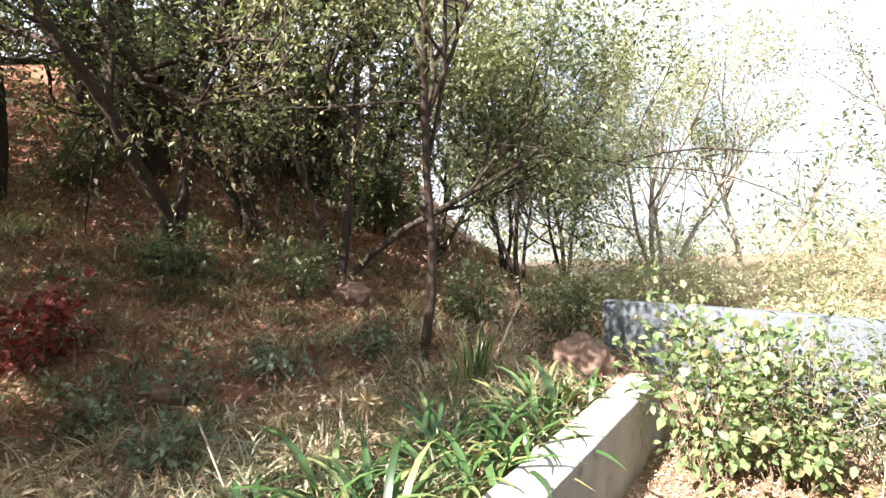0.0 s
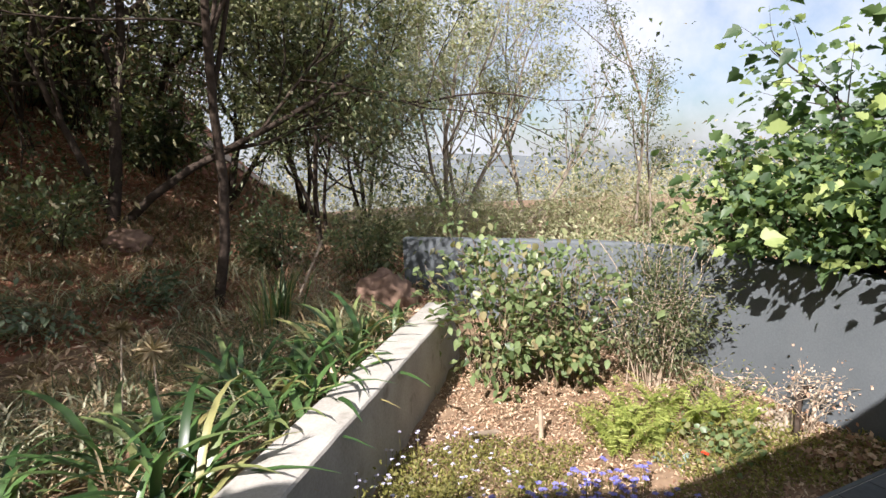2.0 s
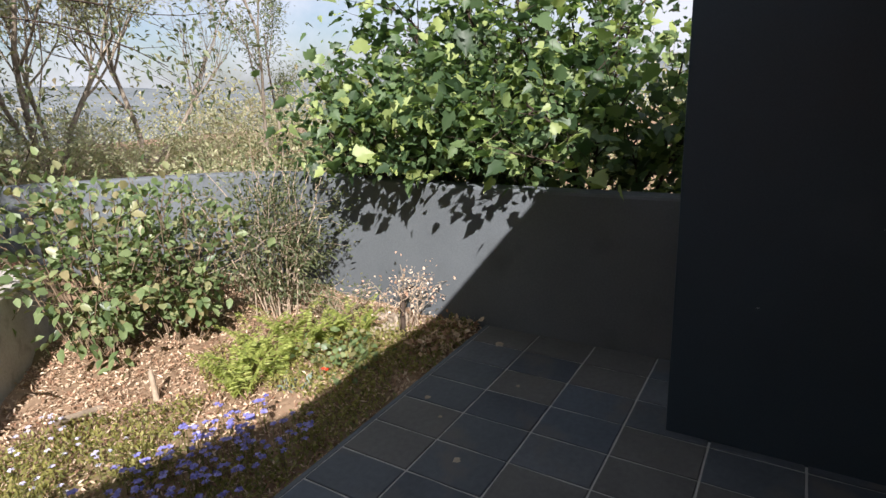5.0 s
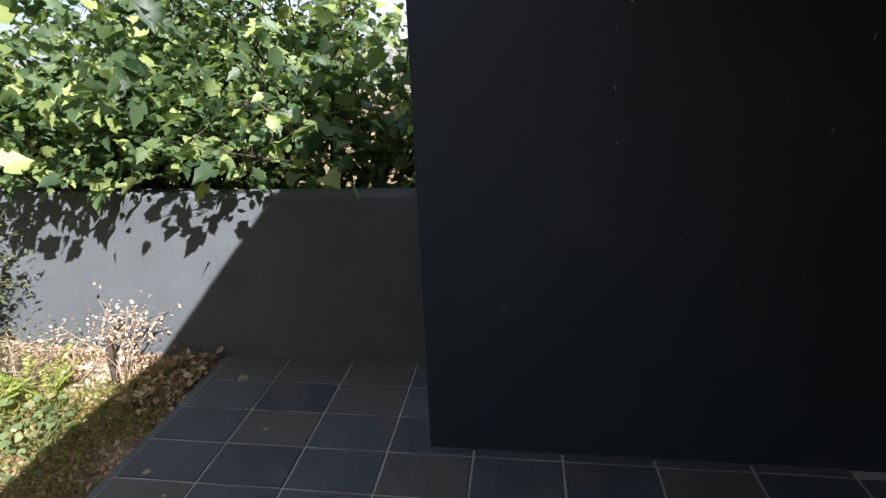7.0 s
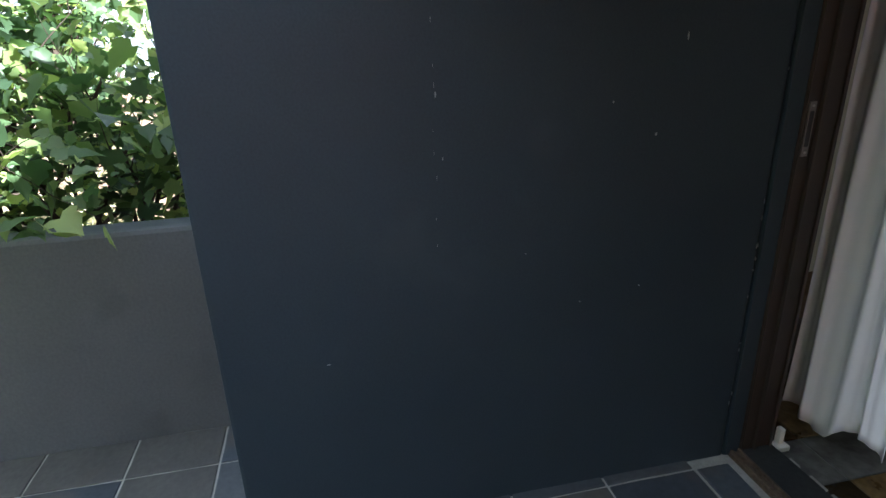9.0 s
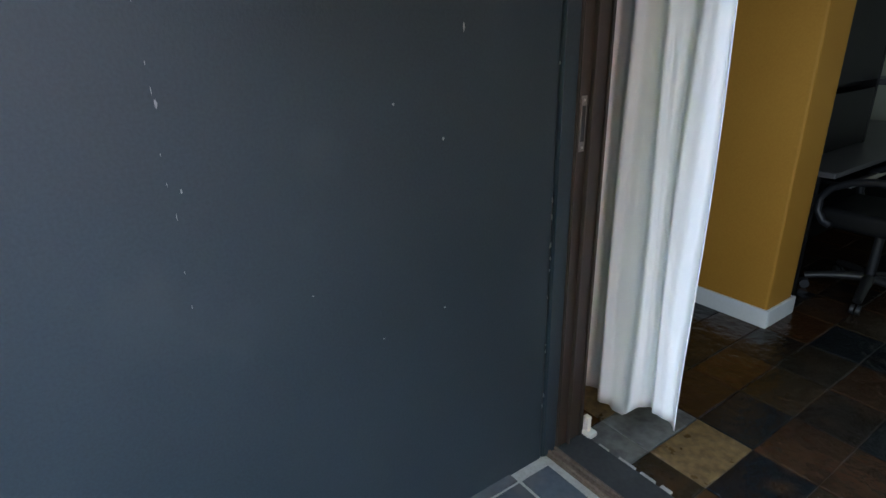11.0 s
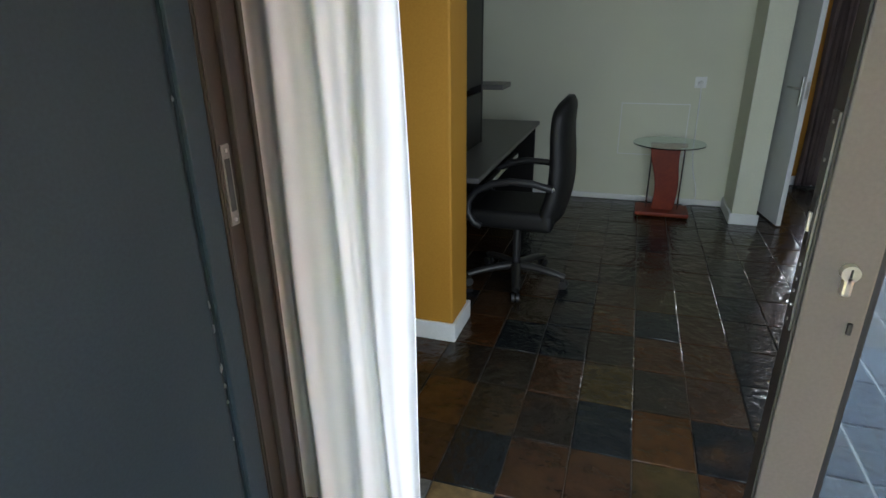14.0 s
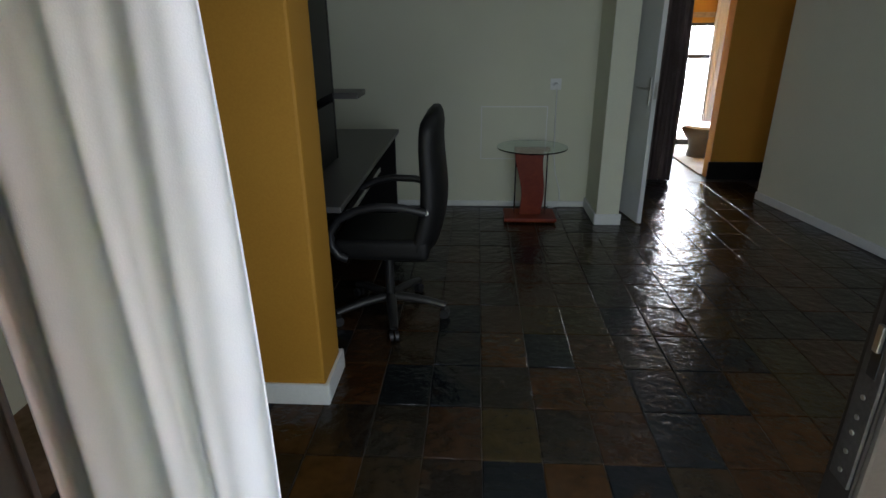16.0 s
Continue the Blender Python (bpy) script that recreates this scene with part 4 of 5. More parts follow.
def wall_fittings():
    h = thing("wall_hatch", "flush white access panel on the cream wall", "access panel", (0.95, 4.45, 0.64))
    part("panel", box(0.68, 1.22, 4.441, 4.45, 0.43, 0.86, 0.002), M_WHITEWALL, h)
    part("frame", box(0.672, 1.228, 4.445, 4.4505, 0.422, 0.868, 0.001), M_WHITE, h)
    s = thing("wall_socket", "white wall socket with a plugged white cable", "socket", (1.28, 4.45, 1.04))
    part("plate", box(1.235, 1.325, 4.442, 4.45, 1.0, 1.09, 0.003), M_WHITE, s)
    part("plug", cyl((1.28, 4.442, 1.04), (1.28, 4.41, 1.035), 0.021, 0.017, 16), M_WHITE, s)
    pts = [(1.285, 4.42, 1.03), (1.29, 4.425, 0.95), (1.292, 4.435, 0.8), (1.295, 4.436, 0.62), (1.3, 4.435, 0.45), (1.32, 4.432, 0.3), (1.36, 4.425, 0.17), (1.37, 4.42, 0.08), (1.34, 4.4, 0.012), (1.27, 4.38, 0.008)]
    V, F = tube(pts, [0.005] * len(pts), 8)
    hang("cable", mesh_np("cable", V, F, M_WHITE, True), s)


wall_fittings()


def far_room():
    structure("raised_floor", box(3.0, 4.6, 5.62, 7.19, -0.004, 0.012, 0.004), M_PALEWALL, "pale stone floor strip at the glazed door", "floor")
    d = thing("toilet", "grey ceramic toilet bowl with a pale seat rim", "toilet", (3.32, 6.5, 0.012))
    bm = bmesh.new()
    rings = []
    for z, r, sx in ((0.012, 0.15, 1.0), (0.03, 0.155, 1.0), (0.12, 0.14, 1.0), (0.2, 0.15, 1.05), (0.27, 0.19, 1.12), (0.32, 0.215, 1.15), (0.36, 0.22, 1.15)):
        rings.append([bm.verts.new((3.32 + r * sx * math.cos(a), 6.5 + r * 0.85 * math.sin(a), z)) for a in (k * math.pi / 14 for k in range(28))])
    for a, b in zip(rings, rings[1:]):
        for k in range(28):
            bm.faces.new((a[k], a[(k + 1) % 28], b[(k + 1) % 28], b[k]))
    bm.faces.new(rings[0])
    bm.faces.new(rings[-1])
    part("bowl", bm, M_GREYTOP, d, smooth=True)
    bm = cyl((3.32, 6.5, 0.36), (3.32, 6.5, 0.385), 0.225, 0.22, 32)
    part("seat", bm, M_WHITE, d, "pale seat rim")
    part("blind", box(2.8, 4.55, 7.17, 7.197, 1.56, 1.62, 0.004), M_DRYWOOD, thing("roller_blind", "rolled-up wooden blind above the glazed door", "blind", (3.6, 7.18, 1.58)))


far_room()


# ---- plants ----
def grow(rng, p, d, length, r, depth, tubes, tips, spread=0.55, kids=(3, 5), up=0.12, wob=0.1, shrink=0.68):
    """A branch with its side branches; collects tubes by depth and twig points."""
    k = 7
    pts, q, v = [np.array(p, float)], np.array(p, float), np.array(d, float)
    for _ in range(k - 1):
        v = v + rng.normal(size=3) * wob + np.array([0, 0, up * 0.35])
        v /= np.linalg.norm(v)
        q = q + v * length / (k - 1)
        pts.append(q)
    pts = np.array(pts)
    rad = np.linspace(r, r * 0.5 if depth else r * 0.15, k)
    tubes.append((depth, *tube(pts, rad, 8 if r > 0.03 else 5 if r > 0.008 else 3)))
    if depth == 0:
        for s in np.linspace(0.15, 1, 7):
            i = min(int(s * (k - 1)), k - 2)
            tips.append((pts[i] + (pts[i + 1] - pts[i]) * (s * (k - 1) - i), v))
        return
    n = rng.integers(*kids) + 1
    for c in range(n):
        s = 0.35 + 0.65 * (c + rng.random() * 0.6) / n
        s = min(s, 1.0)
        f = s * (k - 1)
        i = min(int(f), k - 2)
        b = pts[i] + (pts[i + 1] - pts[i]) * (f - i)
        w = v + rng.normal(size=3) * spread
        w[2] += up
        w /= np.linalg.norm(w)
        grow(rng, b, w, length * shrink * (0.75 + 0.5 * rng.random()), max(rad[i] * 0.62, 0.002), depth - 1, tubes, tips, spread, kids, up, wob, shrink)


def tree(name, label, base, stems, depth, leaf, material, bark, seed, per_tip=6, size=(0.04, 0.06), width=0.4, scatter=0.12, group="", category="tree",
         spread=0.55, kids=(3, 5), up=0.12, shrink=0.68, wob=0.1, droop=0.2, keep=None, lobed=False, skew=1.0):
    """stems: (direction, length, radius) from the base."""
    rng = np.random.default_rng(seed)
    base = (base[0], base[1], float(ground_z(base[0], base[1])) - 0.04) if len(base) == 2 else base
    t = thing(name, label, category, base, group)
    tubes, tips = [], []
    for dv, ln, r in stems:
        dv = np.array(dv, float)
        grow(rng, np.array(base) + rng.normal(size=3) * np.array([0.05, 0.05, 0]) * min(1, r * 12), dv / np.linalg.norm(dv), ln, r, depth, tubes, tips, spread, kids, up, wob, shrink)
    if keep is not None:
        tubes = [q for q in tubes if q[0] == depth or bool(np.all(keep(q[1])))]
    V, F = join([(v, f) for dd, v, f in tubes if dd == depth])
    hang("trunk", mesh_np("trunk", V, F, bark, True), t)
    rest = [(v, f) for dd, v, f in tubes if dd < depth]
    if rest:
        V, F = join(rest)
        tagged(hang("branch", mesh_np("branch", V, F, bark, True), t), kind="stuff")
    if leaf and per_tip:
        P = np.repeat(np.array([a for a, b in tips]), per_tip, 0)
        D = np.repeat(np.array([b for a, b in tips]), per_tip, 0)
        P = P + rng.normal(size=P.shape) * scatter * 0.5
        D = D * 0.7 + rng.normal(size=P.shape) * 0.8
        if keep is not None:
            ok = keep(P)
            P, D = P[ok], D[ok]
        L = size[0] + (size[1] - size[0]) * rng.random(len(P)) ** skew
        V, F = (lobed_arrays if lobed else small_leaf_arrays)(P, D, L, L * width * rng.uniform(0.8, 1.2, len(P)), rng, droop)
        hang("crown", mesh_np("crown", V, F, material), t)
    return t


# trees of the shaded bank
BANK = [((6.3, -10.2), 0.15, 5.2, (0.1, 0.1)), ((4.6, -9.0), 0.09, 4.6, (-0.25, 0.15)), ((5.4, -8.3), 0.07, 4.2, (0.2, 0.2)), ((2.5, -7.0), 0.042, 4.6, (0.16, 0.0)),
        ((3.4, -8.6), 0.06, 4.4, (-0.15, 0.1)), ((7.6, -8.6), 0.13, 5.0, (0.0, 0.2)), ((8.2, -12.0), 0.14, 5.4, (0.1, 0.1)), ((4.2, -12.5), 0.1, 5.2, (-0.1, 0.0)),
        ((2.2, -10.2), 0.05, 2.9, (-0.2, 0.0)), ((6.0, -14.5), 0.12, 5.6, (0.0, 0.1)), ((9.8, -9.5), 0.12, 5.2, (-0.1, 0.1)), ((5.2, -10.6), 0.08, 5.0, (0.1, 0.1)), ((3.3, -11.4), 0.07, 4.8, (0.0, 0.1)), ((7.4, -11.0), 0.1, 5.2, (-0.1, 0.1)),
        ((9.0, -14.0), 0.13, 5.6, (0, 0.1)), ((3.2, -15.0), 0.1, 5.6, (0, 0)), ((8.6, -6.1), 0.1, 4.0, (-0.1, 0)), ((10.5, -6.8), 0.12, 4.4, (0, 0))]
# unseen trees, added only to cast shade on the bank and wall end
SHADE_CASTERS = [((6.9, -3.4), 0.08, 4.4, (0, 0)), ((8.2, -2.9), 0.08, 4.8, (0, 0)), ((7.6, -4.6), 0.08, 4.4, (0, 0)), ((9.2, -4.2), 0.08, 5.2, (0, 0)), ((4.95, -3.6), 0.08, 5.0, (0.0, 0.0))]
def unseen_crown(P):
    """Keeps only the top of an unseen tree added to shade the boundary wall's end."""
    return (P[:, 2] > 3.2) & (P[:, 1] > -5.0) & (0.66 * P[:, 0] - 0.75 * P[:, 1] > 4.85)


for i, (b, r, h, ln) in enumerate(BANK + SHADE_CASTERS):
    if i < len(BANK):
        r, h = r * 1.25, h * 1.3
    stems = [((ln[0], ln[1], 1.0), h * 0.62, r)]
    if i % 2 == 0:
        stems.append(((ln[0] - 0.45, ln[1] + 0.2, 1.0), h * 0.55, r * 0.7))
    if i % 3 == 1:
        stems.append(((ln[0] + 0.5, ln[1] + 0.1, 1.0), h * 0.5, r * 0.6))
    tree("tree", "dark-barked tree with thin drooping branches, bank tree or unseen shade caster", b, stems, 3, True, L_DARK if i % 3 else L_OLIVE, M_BARK, 20 + i,
         per_tip=9 if i < len(BANK) else 7 if i < len(BANK) + 4 else 22, keep=unseen_crown if i == len(BANK) + 4 else None, size=(0.045, 0.1), width=0.4, scatter=0.34, group="trees on the bank", kids=(3, 5), spread=0.62, up=0.06, wob=0.13)
# sunlit trees beyond the wall's end
tree("tree", "airy grey-green tree with many slender pale stems", (-1.7, -10.6), [((0.1, 0, 1), 2.9, 0.05), ((-0.35, 0.1, 1), 2.7, 0.045), ((0.4, 0.1, 1), 2.6, 0.04), ((-0.1, -0.3, 1), 2.7, 0.04)], 3, True,
     L_WILLOW, M_BARK_PALE, 51, per_tip=9, size=(0.05, 0.1), width=0.3, scatter=0.26, spread=0.5, group="sunlit trees")
tree("tree", "olive-leaved young tree in the sun", (-0.5, -12.4), [((0, 0, 1), 2.0, 0.05), ((0.3, 0.1, 1), 2.2, 0.04), ((-0.3, 0, 1), 2.2, 0.04)], 3, True, L_OLIVE, M_BARK, 52, per_tip=9, size=(0.05, 0.1), width=0.4, scatter=0.28, group="sunlit trees")
tree("tree", "olive-leaved young tree in the sun", (0.9, -11.2), [((0.1, 0, 1), 2.1, 0.05), ((-0.3, 0.1, 1), 1.9, 0.04)], 3, True, L_OLIVE, M_BARK, 53, per_tip=9, size=(0.05, 0.1), width=0.4, scatter=0.28, group="sunlit trees")
tree("tree", "grey-green tree with small leaves", (1.1, -9.0), [((-0.1, 0, 1), 2.4, 0.04), ((0.3, 0.1, 1), 2.3, 0.035), ((-0.35, 0.1, 0.9), 2.0, 0.03)], 3, True, L_WILLOW, M_BARK, 54, per_tip=9, size=(0.05, 0.09), width=0.4, scatter=0.28, group="sunlit trees")
tree("bare_tree", "leafless grey tree with forking branches", (-3.4, -11.0), [((-0.25, 0.1, 1), 2.6, 0.05), ((-0.75, 0.25, 0.8), 2.4, 0.04)], 3, False, None, M_BARK_PALE, 55, kids=(3, 5), spread=0.45, category="tree")
tree("slender_tree", "slender pale-stemmed tree with feathery leaves", (-3.05, -7.5), [((0.04, 0.05, 1), 3.1, 0.024)], 2, True, L_FEATHER, M_BARK_PALE, 56, per_tip=9, size=(0.03, 0.06), width=0.3, scatter=0.16, kids=(4, 6), spread=0.55, shrink=0.34)
tree("slender_tree", "slender pale-stemmed tree with feathery leaves", (-3.4, -7.6), [((-0.05, 0.05, 1), 2.0, 0.02)], 2, True, L_FEATHER, M_BARK_PALE, 57, per_tip=9, size=(0.03, 0.06), width=0.3, scatter=0.16, kids=(4, 6), spread=0.55, shrink=0.34)
# the broad-leaved tree behind the boundary wall
def over_wall(P):
    edge = np.where(P[:, 1] > -2.2, -0.28, np.where(P[:, 1] > -3.8, -0.14, -0.6))
    return ~((P[:, 0] > -0.92) & (P[:, 2] < 0.97)) & (P[:, 0] < edge) & (P[:, 1] > -4.75) & ~((P[:, 0] > -0.6) & (P[:, 2] > 1.5))


for i, b in enumerate([(-1.4, -3.8), (-1.5, -3.1), (-1.45, -2.4)]):
    tree("broadleaf_tree", "bright green broad-leaved tree overhanging the boundary wall", b,
         [((0.05, 0.0, 1), 1.7, 0.03), ((0.2, -0.3, 1), 1.5, 0.022), ((0.15, 0.35, 1), 1.5, 0.022), ((-0.3, 0.1, 1), 1.5, 0.022), ((0.5, 0.0, 0.9), 1.3, 0.02), ((0.45, 0.4, 0.8), 1.2, 0.018), ((0.75, -0.2, 1.0), 1.5, 0.016), ((0.7, 0.3, 1.0), 1.45, 0.016)], 2, True, L_BIG, M_BARK, 70 + i,
         per_tip=3 if i < 2 else 2, size=(0.035, 0.135), width=0.78, scatter=0.18, skew=2.4, kids=(5, 7), spread=0.72, up=0.08, shrink=0.48, group="broad-leaved trees", droop=0.3, keep=over_wall, lobed=True)


def shrub(name, label, at, radius, height, stems, material, stem_mat, seed, n_leaf, size, width, category="shrub", spread=1.0, low=0.3):
    """Thin upright stems from one root, leaves in clumps towards the outside and top."""
    rng = np.random.default_rng(seed)
    z0 = float(ground_z(at[0], at[1])) - 0.02
    t = thing(name, label, category, (at[0], at[1], z0))
    tubes, tips = [], []
    for _ in range(stems):
        a, s = rng.uniform(0, 6.28), rng.random() ** 0.6
        end = np.array([at[0] + math.cos(a) * radius * s * spread, at[1] + math.sin(a) * radius * s * spread, z0 + height * rng.uniform(0.65, 1.05) * (1 - 0.25 * s * s)])
        st = np.array([at[0] + math.cos(a) * radius * s * 0.25, at[1] + math.sin(a) * radius * s * 0.25, z0])
        u = np.linspace(0, 1, 7)[:, None]
        pts = st + (end - st) * u + np.array([0, 0, 1]) * (np.sin(u * np.pi) * height * 0.08) + rng.normal(size=(7, 3)) * 0.022 * height
        tubes.append(tube(pts, np.linspace(0.0045, 0.0015, 7) * (0.7 + height * 0.5), 4))
        for _ in range(4):
            f = rng.uniform(low, 1)
            b = st + (end - st) * f
            e = b + rng.normal(size=3) * np.array([0.11, 0.11, 0.08]) * (0.5 + height * 0.6)
            tubes.append(tube(np.array([b, (b + e) / 2 + rng.normal(size=3) * 0.01, e]), [0.003, 0.002, 0.001], 3))
            tips += [e, (b + e) / 2]
        tips.append(end)
    V, F = join(tubes)
    tagged(hang("twig", mesh_np("twig", V, F, stem_mat, True), t), kind="stuff")
    if n_leaf:
        tips = np.array(tips)
        P = tips[rng.integers(0, len(tips), n_leaf)] + rng.normal(size=(n_leaf, 3)) * 0.045
        D = P - np.array([at[0], at[1], z0 + height * 0.4])
        D = D / (np.linalg.norm(D, axis=1)[:, None] + 1e-6) + rng.normal(size=D.shape) * 0.7
        L = rng.uniform(*size, n_leaf)
        V, F = (small_leaf_arrays if name in ("thicket", "scrub_bush", "bank_shrub", "dark_shrub", "feathery_shrub") else leaf_arrays)(P, D, L, L * width, rng)
        hang("foliage", mesh_np("foliage", V, F, material), t)
    return t


shrub("rose_bush", "leafy green rose bush growing against the grey wall", (0.68, -5.0), 0.55, 1.2, 36, L_SHRUB, M_TWIG, 1, 1350, (0.045, 0.09), 0.62, low=0.3)
shrub("rose_bush", "leafy green rose bush growing against the grey wall", (0.26, -4.75), 0.58, 1.18, 34, L_SHRUB, M_TWIG, 2, 1150, (0.045, 0.085), 0.62, low=0.3)
shrub("feathery_shrub", "grey-green feathery shrub with dry twigs by the wall", (-0.28, -4.42), 0.5, 1.3, 34, L_FEATHER, M_DRYWOOD, 3, 6000, (0.02, 0.05), 0.34)
shrub("feathery_shrub", "low feathery shrub trailing along the wall foot", (-0.35, -3.9), 0.34, 0.35, 16, L_FEATHER, M_DRYWOOD, 4, 700, (0.02, 0.04), 0.35)
shrub("dry_shrub", "dry pinkish shrub with withered flower heads by the wall", (-0.47, -3.42), 0.24, 0.52, 13, L_PINKLEAF, M_DRYWOOD, 5, 330, (0.012, 0.03), 0.6, low=0.6)
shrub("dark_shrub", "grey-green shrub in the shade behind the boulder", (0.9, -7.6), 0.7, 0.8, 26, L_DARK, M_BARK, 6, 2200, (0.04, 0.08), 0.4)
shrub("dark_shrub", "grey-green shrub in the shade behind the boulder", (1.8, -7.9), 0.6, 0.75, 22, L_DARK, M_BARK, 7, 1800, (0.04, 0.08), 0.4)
shrub("twiggy_shrub", "leaning dry twigs with reddish leaves", (1.65, -6.9), 0.4, 0.75, 14, L_REDBROWN, M_DRYWOOD, 8, 350, (0.03, 0.05), 0.5)
shrub("red_shrub", "dark red-leaved shrub on the shaded slope", (5.5, -5.95), 0.4, 0.75, 16, L_REDLEAF, M_BARK, 9, 420, (0.06, 0.11), 0.55)
shrub("green_shrub", "dark green shrub on the bank", (3.0, -10.5), 0.7, 1.1, 20, L_DARK, M_BARK, 10, 1500, (0.07, 0.12), 0.5)
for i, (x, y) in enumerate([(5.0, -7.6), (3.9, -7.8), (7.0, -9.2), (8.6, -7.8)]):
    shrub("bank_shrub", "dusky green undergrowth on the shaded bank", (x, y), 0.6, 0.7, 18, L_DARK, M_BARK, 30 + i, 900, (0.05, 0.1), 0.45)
for i, (x, y, w, h) in enumerate([(4.15, -4.9, 0.26, 0.3), (4.9, -5.6, 0.4, 0.42), (4.4, -6.0, 0.35, 0.4), (3.7, -6.4, 0.4, 0.35), (5.7, -5.2, 0.3, 0.35), (3.1, -6.9, 0.35, 0.3)]):
    shrub("leafy_plant", "low grey-green leafy plant on the shaded slope", (x, y), w, h, 16, L_UNDER, M_TWIG, 330 + i, 260, (0.04, 0.085), 0.5, category="plant", low=0.2)
rb = random.Random(21)
for i in range(28):
    x, y = rb.uniform(2.2, 14.0), rb.uniform(-16.5, -10.0)
    shrub("thicket", "dense dusky thicket high on the shaded bank", (x, y), rb.uniform(0.9, 1.5), rb.uniform(1.4, 2.6), 26, L_DARK if i % 3 else L_REDBROWN, M_BARK, 400 + i, 2000, (0.06, 0.13), 0.42, low=0.1)
# sunlit scrub beyond the wall
for i, (x, y, s, h) in enumerate([(-2.2, -9.4, 1.0, 1.0), (-3.6, -9.6, 1.1, 0.9), (-0.9, -8.9, 0.8, 0.8), (-5.2, -9.2, 1.2, 0.9), (-3.0, -12.5, 1.4, 1.2), (-6.5, -11.5, 1.5, 1.3), (-1.6, -6.6, 0.6, 0.75), (-2.4, -6.0, 0.7, 0.8), (0.0, -9.6, 0.8, 0.9)]):
    shrub("scrub_bush", "dry olive scrub bush in full sun", (x, y), s, h, 34, L_OLIVE if i % 2 else L_WILLOW, M_DRYWOOD, 40 + i, 2200, (0.04, 0.08), 0.4)


def scatter_stuff(name, label, category, n, area, material, size, width, seed, lift=0.012, keep=None, tilt=0.35, droop=0.1):
    rng = np.random.default_rng(seed)
    x, y = rng.uniform(area[0], area[1], n), rng.uniform(area[2], area[3], n)
    if keep is not None:
        ok = keep(x, y, rng)
        x, y = x[ok], y[ok]
    P = np.stack([x, y, ground_z(x, y) + lift * rng.uniform(0.3, 1.6, len(x))], 1)
    a = rng.uniform(0, 6.28, len(x))
    D = np.stack([np.cos(a), np.sin(a), rng.normal(size=len(x)) * tilt], 1)
    L = rng.uniform(*size, len(x))
    V, F = small_leaf_arrays(P, D, L, L * width, rng, droop)
    return tagged(hang(name, mesh_np(name, V, F, material)), label, category, kind="stuff")


def corner_keep(x, y, rng):
    return (x > -0.64) & (y < -2.93)


def side_of_low(x, y):
    d = (LOW_B - LOW_A) / np.linalg.norm(LOW_B - LOW_A)
    return (x - LOW_A[0]) * d[1] - (y - LOW_A[1]) * d[0]


def in_bed(x, y, rng):
    return (side_of_low(x, y) < -0.02) & (y < -2.95) & (x > -0.75)


def on_bank(x, y, rng):
    return (side_of_low(x, y) > 0.27)


scatter_stuff("leaf_litter", "tan fallen leaves and bark mulch covering the flower bed", "leaf litter", 42000, (-0.8, 2.6, -6.2, -2.95), L_LITTER, (0.012, 0.042), 0.3, 1, 0.016, keep=in_bed, tilt=0.6)
scatter_stuff("leaf_litter", "brown fallen leaves on the shaded slope", "leaf litter", 34000, (0.3, 9.0, -11.5, -3.0), L_LITTER, (0.03, 0.1), 0.3, 2, 0.03, keep=on_bank, tilt=0.7)
scatter_stuff("leaf_litter", "heap of curled brown leaves in the patio corner", "leaf litter", 420, (-0.64, -0.15, -3.2, -2.93), L_LITTER, (0.03, 0.06), 0.5, 9, 0.05, keep=corner_keep, tilt=0.9)
scatter_stuff("undergrowth", "red-brown dry undergrowth on the bank", "undergrowth", 22000, (0.5, 10.0, -13.5, -6.2), L_REDBROWN, (0.06, 0.2), 0.16, 3, 0.05, keep=on_bank, tilt=1.2)
scatter_stuff("dry_scrub_cover", "dry olive ground cover beyond the wall", "undergrowth", 22000, (-9.0, 1.0, -15.0, -3.0), L_OLIVE, (0.05, 0.16), 0.2, 4, 0.06,
              keep=lambda x, y, rng: (x < -1.0 + np.clip(-(y + 4.9), 0, 9) * 0.62), tilt=1.2)


def moss_keep(x, y, rng):
    f = np.array([noise.noise(Vector((a * 1.6, b * 1.6, 3.0))) for a, b in zip(x, y)])
    return in_bed(x, y, rng) & (f > 0.02 - 0.2 * (y > -3.3)) & (y > -4.3)


scatter_stuff("ground_cover", "yellow-green creeping ground cover", "ground cover", 34000, (-0.7, 2.4, -4.6, -2.95), L_MOSS, (0.012, 0.036), 0.35, 5, 0.045, keep=moss_keep, tilt=1.3)


def grass_tuft(name, label, at, n, length, width, material, seed, rise=(0.7, 1.45), category="grass tuft", group="", curl=1.0, spread=0.06, single=False):
    rng = np.random.default_rng(seed)
    z = float(ground_z(at[0], at[1])) - 0.01
    P = np.stack([at[0] + rng.normal(size=n) * spread, at[1] + rng.normal(size=n) * spread, np.full(n, z)], 1)
    V, F = strap_arrays(P, rng.uniform(0, 6.28, n), rng.uniform(*length, n), rng.uniform(*width, n), rng.uniform(*rise, n), rng, curl=curl)
    t = thing(name, label, category, (at[0], at[1], z), group)
    if single:
        nv, nf = len(V) // n, len(F) // n
        for i in range(n):
            hang("leaf", mesh_np("leaf", V[i * nv:(i + 1) * nv], F[i * nf:(i + 1) * nf] - i * nv, material, True), t)
    else:
        tagged(hang("blade", mesh_np("blade", V, F, material, True), t), kind="stuff")
    return t


